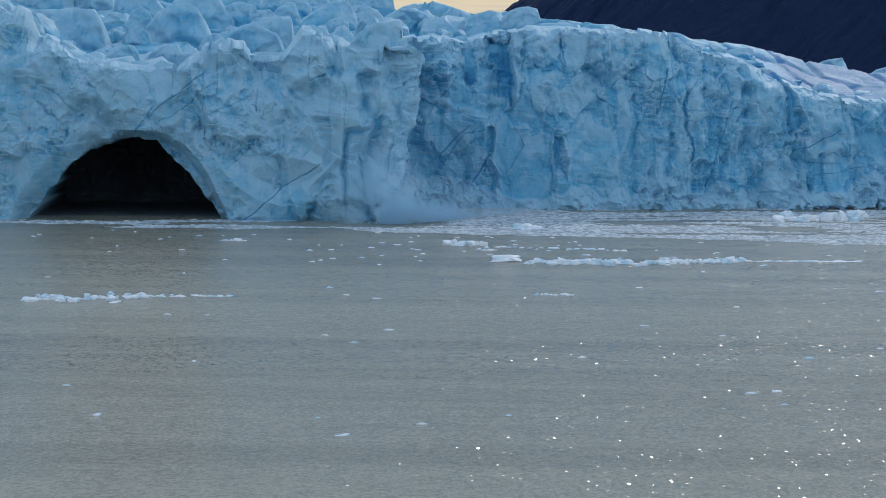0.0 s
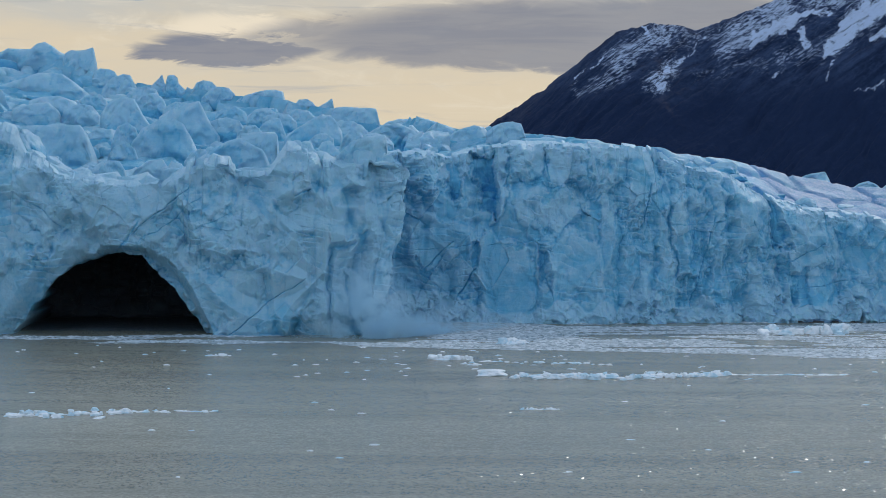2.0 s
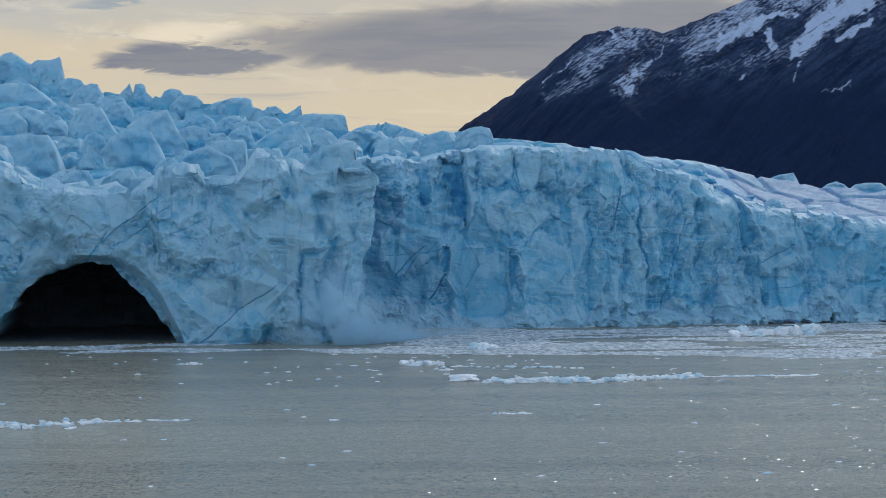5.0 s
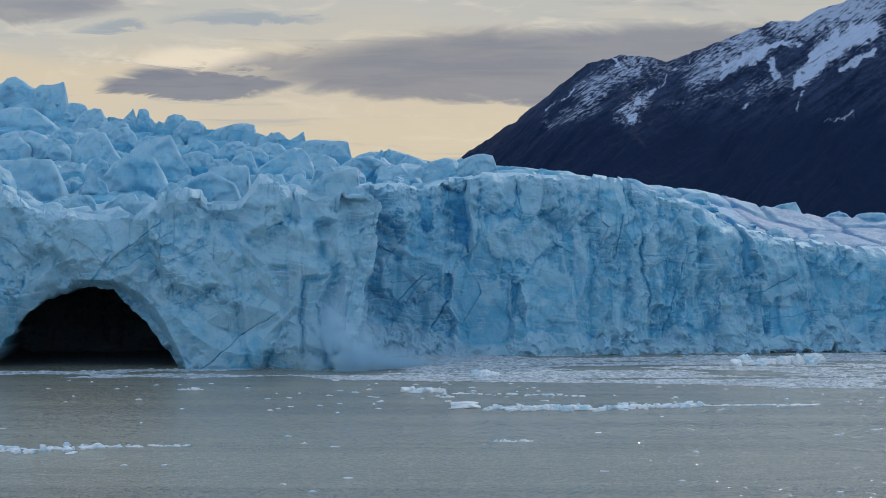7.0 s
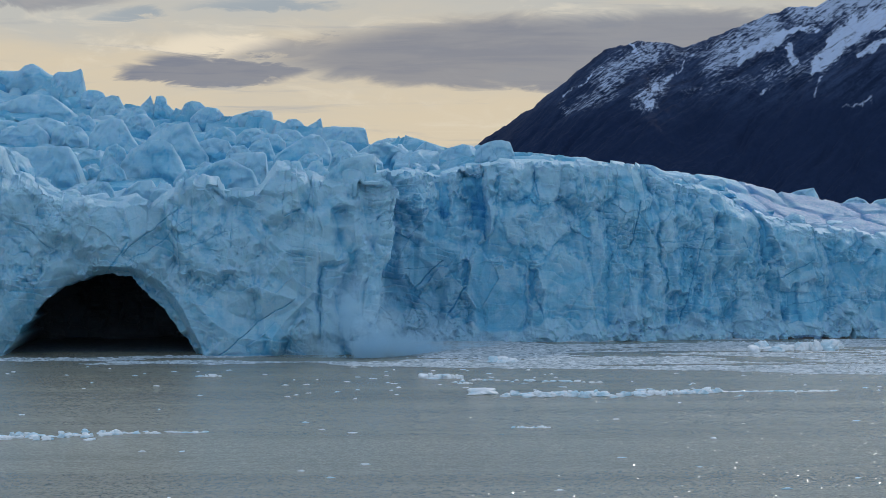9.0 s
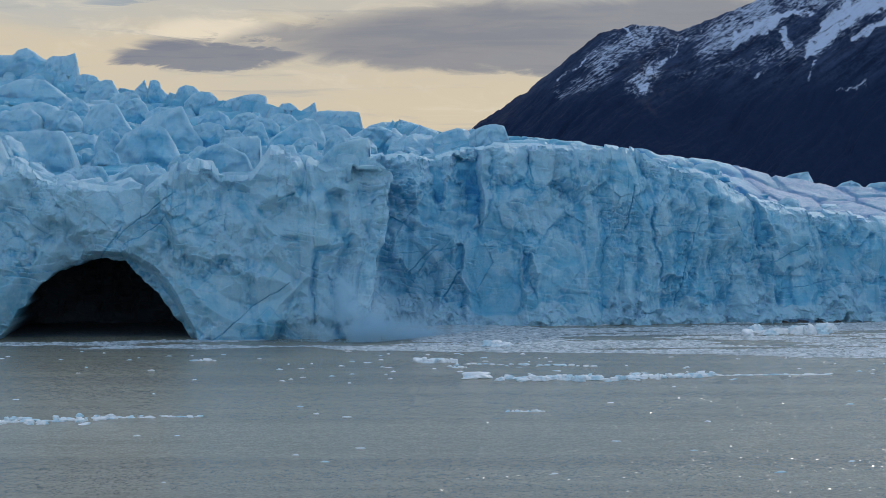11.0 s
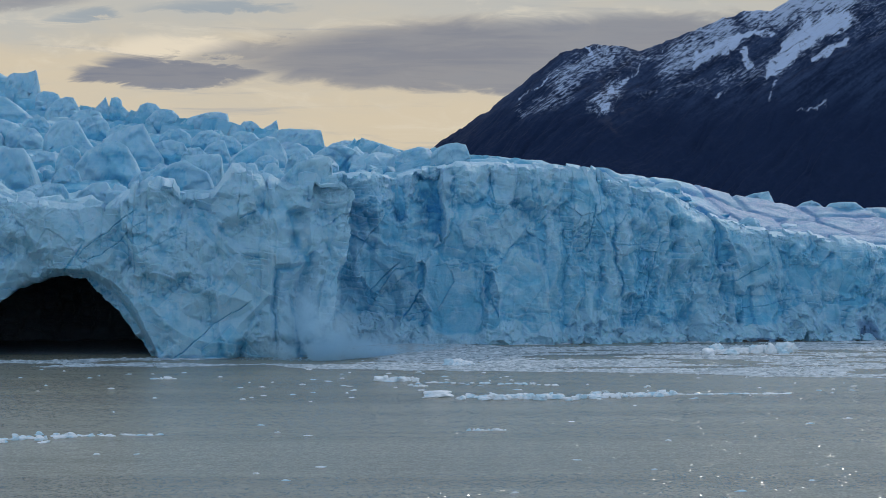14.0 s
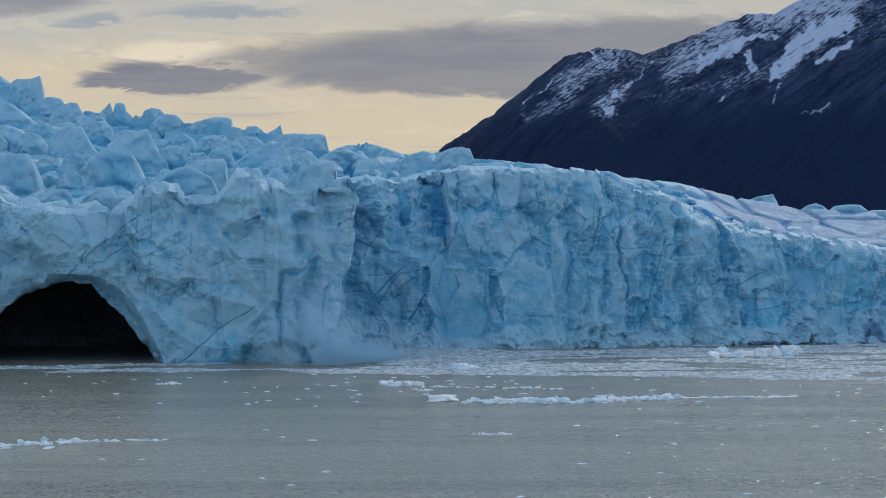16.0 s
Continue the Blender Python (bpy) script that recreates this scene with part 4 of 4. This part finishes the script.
def scatter_seracs():
    placed = list(CRAGS)
    chosen = list(CRAGS)
    tries = 0
    while len(placed) < 290 and tries < 14000:
        tries += 1
        y = 745 + 420 * rng.random() ** 1.3
        x = rng.uniform(-0.27, 0.02) * y if rng.random() < 0.85 else rng.uniform(0.02, 0.23) * y
        if x > -40 and y < 830 + 0.12 * max(x, 0):
            continue
        c = np.array(CREST)
        if y > np.interp(x / y, c[:, 0], c[:, 1]) + 15:
            continue
        size = rng.uniform(7, 18) * (1.0 if x < -20 else 0.65)
        if any(-5 < b - y < 45 and abs(x / y - a / b) < 0.42 * (size + d) / y for a, b, d in chosen):
            continue
        if any((x - a) ** 2 + (y - b) ** 2 < (0.29 * (size + d)) ** 2 for a, b, d in placed):
            continue
        z = float(ice_level(np.array([x]), np.array([y]))[0])
        flat = 1.0 if x < -20 else 0.55
        # none of the crowd rises over the crest behind it
        room = y * (np.interp(x / y, c[:, 0], c[:, 2]) - 55) / np.interp(x / y, c[:, 0], c[:, 1]) + 55 - z + 0.5
        high = min(size * rng.uniform(0.4, 0.85) * flat, 0.85 * room + 2.0)
        if high < 0.25 * size:
            continue
        placed.append((x, y, size))
        serac(x, y, z - 2.0, size * rng.uniform(0.7, 1.45), size * rng.uniform(0.7, 1.1), high, rng.uniform(0, 360), rng.uniform(-20, 20), 16 + rng.randrange(16))


# the large blocks that stand out, then the crowd between them
CRAGS = []
crag(-262.9, 1150, 107.8, [(-24.6, 15.6), (-12.0, 19.6), (0.5, 19.6), (3.7, 22.7), (8.4, 23.6), (13.1, 20.8), (17.8, 17.6), (23.1, 15.1), (24.6, 7.6)])
crag(-231.6, 1138, 104.0, [(-9.4, 17.0), (-8.2, 19.8), (-4.7, 21.9), (-0.1, 21.6), (4.6, 22.5), (7.1, 23.7), (8.6, 15.4), (9.4, 8.3)])
crag(-241.0, 1080, 95.8, [(-23.3, 7.9), (-11.5, 10.8), (-2.6, 14.0), (6.3, 15.1), (12.2, 13.7), (18.0, 9.5), (23.3, 5.4)])
crag(-213.2, 1120, 101.7, [(-7.6, 9.1), (-6.4, 11.5), (-2.7, 13.0), (1.9, 12.7), (5.2, 11.2), (7.6, 6.6)])
crag(-201.2, 1100, 96.9, [(-10.0, 5.7), (-4.3, 11.9), (1.1, 13.7), (5.0, 13.4), (7.7, 8.3), (10.0, 3.2)])
crag(-178.5, 1090, 101.2, [(-4.3, 2.7), (-0.4, 6.5), (1.4, 8.8), (2.5, 5.0), (4.3, 2.0)])
crag(-169.7, 1087, 99.6, [(-5.2, 5.9), (-4.3, 9.7), (-1.3, 10.3), (0.8, 8.8), (1.3, 5.9), (5.2, 2.3)])
crag(-153.6, 1085, 95.6, [(-7.7, 4.4), (-4.7, 9.7), (-0.8, 11.2), (3.6, 10.3), (7.7, 6.1)])
crag(-144.4, 1070, 92.7, [(-9.2, 4.4), (-5.1, 8.4), (-0.1, 10.1), (5.1, 9.5), (8.0, 6.6), (9.2, 2.5)])
crag(-122.7, 1060, 88.0, [(-14.1, 6.3), (-6.6, 10.3), (2.1, 12.6), (7.8, 13.1), (11.6, 12.3), (12.1, 8.5), (14.1, 5.1)])
crag(-97.3, 1045, 87.7, [(-6.1, 4.2), (-3.2, 7.6), (1.0, 7.9), (3.8, 6.2), (6.1, 3.1)])
crag(-90.0, 1030, 84.2, [(-8.8, 1.7), (-0.7, 6.4), (4.9, 9.7), (7.2, 11.4), (7.7, 7.8), (8.8, 3.6)])
crag(-69.8, 1010, 80.8, [(-11.5, 6.6), (-10.4, 9.3), (-4.1, 9.8), (1.4, 9.5), (10.2, 9.0), (11.5, 2.7)])
crag(-44.1, 975, 76.1, [(-11.4, 4.2), (-8.2, 6.3), (-3.4, 7.6), (1.9, 7.9), (7.2, 6.8), (11.4, 4.1)])
crag(-24.7, 930, 71.6, [(-7.8, 5.5), (-3.0, 9.6), (-0.5, 8.5), (3.3, 6.5), (7.8, 4.5)])
crag(-139.9, 930, 65.9, [(-13.7, 17.2), (-4.0, 22.2), (2.4, 23.9), (4.9, 24.4), (7.4, 18.9), (9.9, 13.8), (13.7, 8.5)])
crag(-182.7, 830, 53.2, [(-18.3, 20.3), (-9.2, 23.0), (2.1, 23.6), (13.4, 23.4), (15.2, 20.2), (16.8, 15.0), (18.3, 9.4)])
crag(-174.1, 960, 76.2, [(-11.6, 9.4), (-7.1, 15.6), (-0.6, 17.2), (4.1, 16.1), (7.7, 9.6), (11.6, 3.6)])
crag(-141.5, 870, 58.6, [(-13.9, 11.3), (-8.6, 17.9), (-1.5, 21.2), (4.5, 21.9), (8.0, 20.0), (10.4, 15.5), (13.9, 7.7)])
crag(-201.1, 990, 78.3, [(-9.3, 4.6), (-6.6, 10.5), (0.7, 12.6), (6.1, 11.8), (9.3, 7.2)])
crag(-221.4, 985, 78.3, [(-11.7, 9.9), (-0.9, 12.5), (5.8, 13.1), (10.4, 9.3), (11.7, 2.6)])
crag(-103.2, 800, 56.1, [(-15.0, 5.2), (-8.7, 10.4), (-2.1, 13.6), (3.3, 15.1), (7.7, 12.5), (12.0, 10.3), (15.0, 2.1)])
crag(-96.9, 815, 57.4, [(-9.3, 11.9), (-4.8, 15.5), (1.8, 16.3), (8.5, 16.3), (10.7, 14.1), (11.3, 9.2), (9.3, 2.6)])
crag(-72.2, 741, 51.5, [(-8.3, 6.4), (-6.2, 12.1), (-2.2, 16.1), (2.9, 17.5), (4.9, 17.1), (6.9, 12.0), (8.3, 5.6)])
crag(-103.4, 739, 49.6, [(-9.5, 3.6), (-5.4, 8.8), (1.1, 11.6), (6.1, 11.6), (8.7, 11.0), (9.5, 4.0)])
crag(-148.3, 790, 53.1, [(-5.8, 0.9), (-4.3, 6.9), (-1.0, 9.0), (3.3, 8.6), (5.0, 5.8), (5.8, 0.8)])
crag(-131.2, 778, 52.1, [(-10.2, 1.5), (-5.3, 6.8), (-1.0, 9.9), (4.3, 10.5), (6.4, 6.7), (10.2, 3.5)])
crag(-49.4, 740, 53.4, [(-9.2, 9.2), (-5.8, 13.0), (-2.8, 15.6), (3.3, 17.4), (8.3, 18.0), (10.1, 16.0), (10.7, 10.0), (9.2, 4.0)])
crag(-61.2, 772, 60.1, [(-7.3, 5.0), (-4.8, 9.0), (-1.6, 9.6), (1.5, 5.8), (7.3, 1.2)])
crag(-82.8, 920, 72.6, [(-12.5, 1.7), (-4.5, 6.7), (0.5, 9.9), (4.3, 11.7), (9.3, 9.9), (12.5, 4.2)])
crag(-105.7, 960, 75.5, [(-6.8, 1.6), (-2.3, 6.2), (1.6, 8.0), (4.2, 8.0), (6.8, 1.0)])
crag(-58.1, 830, 67.4, [(-5.9, -0.2), (-3.8, 4.9), (-0.4, 7.9), (3.0, 6.7), (5.9, 2.4)])
crag(-45.6, 900, 72.1, [(-12.5, 2.4), (-5.6, 6.6), (1.7, 7.8), (6.6, 5.8), (12.5, 1.9)])
crag(-168.0, 741, 49.3, [(-13.5, 12.1), (-5.4, 14.9), (-0.3, 16.1), (1.1, 12.5), (6.7, 10.4), (12.8, 8.4), (13.5, 3.2)])
crag(3.2, 838, 69.4, [(-8.2, 5.0), (-5.4, 7.5), (-2.0, 9.0), (2.5, 9.5), (5.9, 8.6), (7.0, 5.8), (8.2, 2.2)])
crag(-12.2, 860, 70.5, [(-8.7, 3.0), (-4.1, 5.8), (1.8, 7.4), (6.4, 6.7), (8.7, 3.0)])
crag(135.5, 905, 52.5, [(-9.5, 1.5), (-5.4, 4.1), (0.2, 6.3), (6.8, 7.3), (8.3, 4.9), (9.5, 1.4)])
crag(161.1, 910, 51.5, [(-6.5, 1.0), (-3.3, 3.2), (0.4, 4.2), (3.8, 2.9), (6.5, 0.5)])
crag(175.1, 905, 51.0, [(-9.7, 0.5), (-5.8, 3.4), (-1.2, 4.1), (4.9, 3.9), (9.7, 0.5)])
crag(-174.6, 1040, 88.4, [(-7.5, 6.2), (-2.7, 9.0), (2.4, 9.8), (5.8, 7.0), (7.5, 2.8)])
crag(-157.8, 1020, 85.8, [(-7.8, 3.9), (-1.4, 7.4), (4.2, 6.6), (7.8, 2.7)])
crag(-129.0, 1000, 82.9, [(-8.0, 3.8), (-3.4, 7.0), (2.1, 7.6), (6.4, 4.8), (8.0, 1.3)])
crag(-112.0, 985, 81.1, [(-7.8, 4.0), (-3.5, 7.2), (1.9, 8.2), (5.6, 6.1), (7.8, 1.3)])
crag(-124.3, 940, 75.6, [(-9.0, 3.1), (-5.3, 6.1), (0.5, 7.6), (6.4, 6.1), (9.0, 1.5)])
crag(-108.7, 905, 72.9, [(-5.5, 2.0), (-1.8, 5.4), (2.6, 5.9), (5.5, 2.9)])
crag(-103.7, 980, 80.1, [(-8.0, 4.3), (-2.1, 6.4), (4.3, 5.8), (8.0, 2.1)])
crag(-96.0, 1005, 82.1, [(-7.5, 5.2), (-2.0, 7.3), (4.0, 6.2), (7.5, 2.9)])
crag(-68.5, 950, 75.7, [(-8.8, 3.6), (-4.1, 6.7), (2.1, 6.1), (6.2, 4.1), (8.8, 1.0)])
crag(-182.5, 1060, 93.9, [(-8.7, 3.5), (-4.0, 7.5), (1.8, 8.6), (7.0, 6.8), (8.7, 2.8)])
crag(-202.9, 1030, 89.0, [(-7.0, 4.5), (-2.8, 7.3), (4.2, 8.3), (7.0, 5.0)])
crag(-174.2, 900, 65.6, [(-7.4, 4.4), (-4.4, 9.3), (0.1, 11.7), (5.0, 10.7), (7.4, 5.8)])
crag(-154.3, 850, 59.9, [(-6.4, 3.9), (-3.3, 8.5), (1.3, 10.1), (4.6, 7.4), (6.4, 2.3)])
crag(-158.6, 880, 65.4, [(-6.0, 6.7), (-3.6, 11.9), (0.8, 13.6), (4.1, 11.4), (6.0, 5.7)])
crag(-125.2, 860, 58.0, [(-5.6, 4.2), (-2.8, 7.9), (1.4, 9.8), (5.6, 7.9)])
crag(-160.7, 800, 53.6, [(-5.8, 0.9), (-3.6, 4.8), (0.8, 6.9), (4.5, 4.8), (5.8, 0.8)])
crag(-76.5, 890, 69.1, [(-5.6, 1.9), (-1.9, 5.3), (2.2, 6.2), (5.6, 3.8)])
crag(-52.8, 870, 69.2, [(-8.5, 1.4), (-4.9, 4.7), (1.0, 5.6), (5.7, 4.2), (8.5, 1.4)])
crag(-215.8, 1000, 87.0, [(-12.5, 5.4), (-5.7, 7.6), (2.5, 8.1), (9.3, 5.9), (12.5, 1.5)])
scatter_seracs()
for k in range(26):
    bx = -188 + 5.4 * k + rng.uniform(-2, 2)
    wide = rng.uniform(9, 16)
    serac(bx, 763 + rng.uniform(-2, 6), float(along(np.array([bx]), TOP_NEAR)[0]) - 9.0, wide, wide * 0.9, rng.uniform(7, 10), rng.uniform(0, 360), rng.uniform(-12, 12), 16 + rng.randrange(16))
for k in range(30):
    bx = -30 + 7.2 * k + rng.uniform(-3, 3)
    wide = rng.uniform(9, 17)
    serac(bx, float(np.interp(bx, [25, 70, 116, 175], [834, 842, 854, 859])) + rng.uniform(0, 8), float(along(np.array([bx]), TOP_FAR)[0]) - 6.5, wide, wide * 0.9, rng.uniform(5.0, 7.0), rng.uniform(0, 360), rng.uniform(-8, 8), 16 + rng.randrange(16))

# ---------------------------------------------------------------- drifting ice
FLOES = [block_mesh("ice_floe", 70 + k, 3, FLOE, 7 + k % 4, 7, 0.2, 0.22, 0.2) for k in range(10)]


def floe(x, y, wide, deep, high, label="small white floe of melting ice on the lake"):
    ob = new("ice_floe", FLOES[rng.randrange(len(FLOES))])
    ob.matrix_world = pose(x, y, -0.35 * high, rng.uniform(-3, 3), rng.uniform(-3, 3), rng.uniform(-25, 25)) @ Matrix.Diagonal((wide, deep, high * 1.35, 1))
    return tagged(ob, label, "ice floe", "ice floes drifting on the lake")


def floe_line(x0, y0, x1, y1, count, size, high, spread):
    for k in range(count):
        t = (k + rng.random()) / count
        w1 = size * rng.uniform(0.5, 1.6)
        floe(x0 + (x1 - x0) * t, y0 + (y1 - y0) * t + rng.gauss(0, spread), w1, w1 * rng.uniform(0.5, 1.0), high * rng.uniform(0.4, 1.2))


floe(-2, 587, 10, 6, 1.9, "low blue-white floe with a humped back")
floe_line(4, 582, 38, 582, 38, 3.0, 1.4, 2.4)
floe_line(38, 583, 66, 594, 38, 2.5, 1.1, 2.6)
floe_line(60, 594, 100, 597, 44, 2.0, 0.35, 0.8)
floe_line(-22, 640, -8, 638, 10, 3.0, 1.5, 1.2)
floe_line(-8, 632, 34, 625, 20, 2.2, 0.5, 2.0)
floe_line(-10, 622, -4, 620, 4, 2.0, 0.6, 1.0)
floe_line(6, 500, 15, 500.5, 12, 1.5, 0.5, 0.4)
floe_line(-113, 477, -86, 486, 46, 2.2, 0.8, 3.2)
floe_line(-92, 488, -66, 490, 26, 1.8, 0.35, 1.0)
floe_line(-90, 645, -83, 645, 4, 2.6, 0.8, 0.5)
floe_line(95, 756, 128, 762, 14, 5.5, 3.2, 4)
floe_line(2, 700, 8, 699, 4, 4.0, 2.4, 1.5)
floe(182, 800, 16, 9, 5, "blue humped floe beside the ice front")
for k in range(115):
    yy = 300 + 380 * rng.random() if k < 45 else 570 + 115 * rng.random()
    floe(rng.uniform(-0.24, 0.2) * yy, yy, rng.uniform(0.8, 2.8), rng.uniform(0.5, 1.2), rng.uniform(0.12, 0.35))


BLOCKS = [block_mesh("ice_block", 130 + k, 3, ICE, 7 + k % 4, 26, 0.2, 0.25, -0.1) for k in range(6)]


def fallen_block(x, wide, high):
    front_y = float(np.interp(x, [-10, 25, 70, 116, 175], [811, 811, 817, 827, 831]))
    ob = new("ice_block", BLOCKS[rng.randrange(6)])
    ob.matrix_world = pose(x, front_y - 1.0 - rng.uniform(0, 3.0), -0.25 * high, rng.uniform(-10, 10), rng.uniform(-10, 10), rng.uniform(0, 360)) @ Matrix.Diagonal((wide, wide * 0.8, high * 1.25, 1))
    tagged(ob, "pale fallen ice block piled against the glacier front", "ice block", "fallen ice at the foot of the glacier")


for _ in range(150):
    fx = rng.choice((rng.uniform(30, 70), rng.uniform(60, 125), rng.uniform(100, 180), rng.uniform(-12, 40)))
    big = rng.random() ** 2
    fallen_block(fx, 2.5 + 9 * big, 0.9 + 3.6 * big)


DIRTY, dn = material("dirt_laden_ice")
dp = dn.add("ShaderNodeNewGeometry").outputs["Position"]
finish(dn, dn.mix(dn.noise(dp, 1.5, 5.0, 0.65), (0.015, 0.015, 0.016, 1), (0.06, 0.058, 0.056, 1)), 0.6, dn.noise(dp, 3.0, 4.0), 0.6, 0.3)
SLAB = block_mesh("dirty_ice", 190, 4, DIRTY, 10, 12, 0.2, 0.15, 0.0)
for x, wide in ((60, 6), (113, 5), (119, 7), (126, 9), (133, 6), (140, 4), (164, 5)):
    ob = new("dirty_ice", SLAB)
    ob.matrix_world = pose(x, float(np.interp(x, [25, 70, 116, 175], [811, 817, 827, 831])) - 6.0, -0.5, 0, 0, 40 * x) @ Matrix.Diagonal((wide, wide * 0.6, 1.2, 1))
    tagged(ob, "dark dirt-laden ice slab at the water line", "ice block", "dirty ice at the foot of the glacier")


def build_brash():
    """Loose ice crowded against the front, too many pieces to count."""
    r = np.random.RandomState(5)
    u = np.array([(1, 0, 0), (-1, 0, 0), (0, 1, 0), (0, -1, 0), (0, 0, 1)], dtype=float)
    f = np.array([(0, 2, 4), (2, 1, 4), (1, 3, 4), (3, 0, 4)])
    n = 140000
    y = 640 + 190 * r.rand(n * 7)
    x = -200 + 400 * r.rand(n * 7)
    outer = np.interp(x, [-200, -95, -58, -45, -20, 17, 71, 117, 200], [694, 692, 702, 688, 681, 676, 668, 652, 640])
    inner = np.interp(x, [-200, -47, -36, -35, 25, 116, 200], [722, 738, 739, 806, 809, 824, 832])
    lanes = fbm(x / 50, y / 13, 21, 5) + 0.30 * smooth(34, 0, y - outer) - 0.0
    keep = (y > outer + 6 * fbm(x / 14, y * 0, 31, 3)) & (y < inner) & (lanes > 0.0 + 0.14 * (x < -40) - 0.19 * smooth(-15, 45, x))
    x, y = x[keep][:n], y[keep][:n]
    size = 0.10 + 1.4 * r.rand(len(x)) ** 8
    turn = r.rand(len(x)) * 6.28
    base = u[None] * (1 + 0.35 * (r.rand(len(x), len(u), 1) - 0.5))
    base = base * np.stack([size * (1 + r.rand(len(x))), size * (0.7 + 0.6 * r.rand(len(x))), size * (0.10 + 0.22 * r.rand(len(x)))], -1)[:, None, :]
    ca, sa = np.cos(turn)[:, None], np.sin(turn)[:, None]
    vx, vy = base[..., 0] * ca - base[..., 1] * sa, base[..., 0] * sa + base[..., 1] * ca
    verts = np.stack([vx + x[:, None], vy + y[:, None], base[..., 2] + 0.02], -1).reshape(-1, 3)
    tri = (f[None] + (np.arange(len(x)) * len(u))[:, None, None]).reshape(-1, 3)
    me = bpy.data.meshes.new("brash_ice")
    me.from_pydata(verts.tolist(), [], tri.tolist())
    me.materials.append(BRASH)
    tagged(new("brash_ice", me), "crowded small white chunks of brash ice along the ice front", "brash ice", kind="stuff")


build_brash()


def build_spray():
    """Fine drops and ice crumbs that hang in the air where ice has just fallen beside the prow."""
    r = np.random.RandomState(11)
    n = 800000
    plume = r.rand(n)
    x = np.where(plume < 0.62, -45 + 6.0 * r.randn(n), -32 + 15 * r.randn(n))
    reach = np.where(plume < 0.62, 10.0, 4.0)
    z = np.abs(reach * r.randn(n)) + 0.2
    y = 722 + 3.0 * r.randn(n) + np.where(x > -36, 1.5 * (x + 36), 0)
    puff = fbm(x / 7.0, z / 7.0, 55, 4)
    keep = puff > -0.45 + 1.1 * r.rand(n)
    x, y, z = x[keep], np.minimum(y[keep], 790), z[keep]
    size = 0.07 + 0.045 * r.rand(len(x)) ** 2
    corner = np.array([(1, 0, 0), (-0.5, 0.8, 0), (-0.5, -0.8, 0)], dtype=float)
    turn = r.randn(len(x), 3, 3)
    turn = np.linalg.qr(turn)[0]
    verts = np.einsum("nij,kj->nki", turn, corner) * size[:, None, None] + np.stack([x, y, z], -1)[:, None, :]
    tri = np.arange(3 * len(x)).reshape(-1, 3)
    me = bpy.data.meshes.new("spray")
    me.from_pydata(verts.reshape(-1, 3).tolist(), [], tri.tolist())
    me.materials.append(SPRAY)
    tagged(new("spray", me), "hanging white spray of water drops and ice crumbs beside the ice front", "spray", kind="stuff")


build_spray()
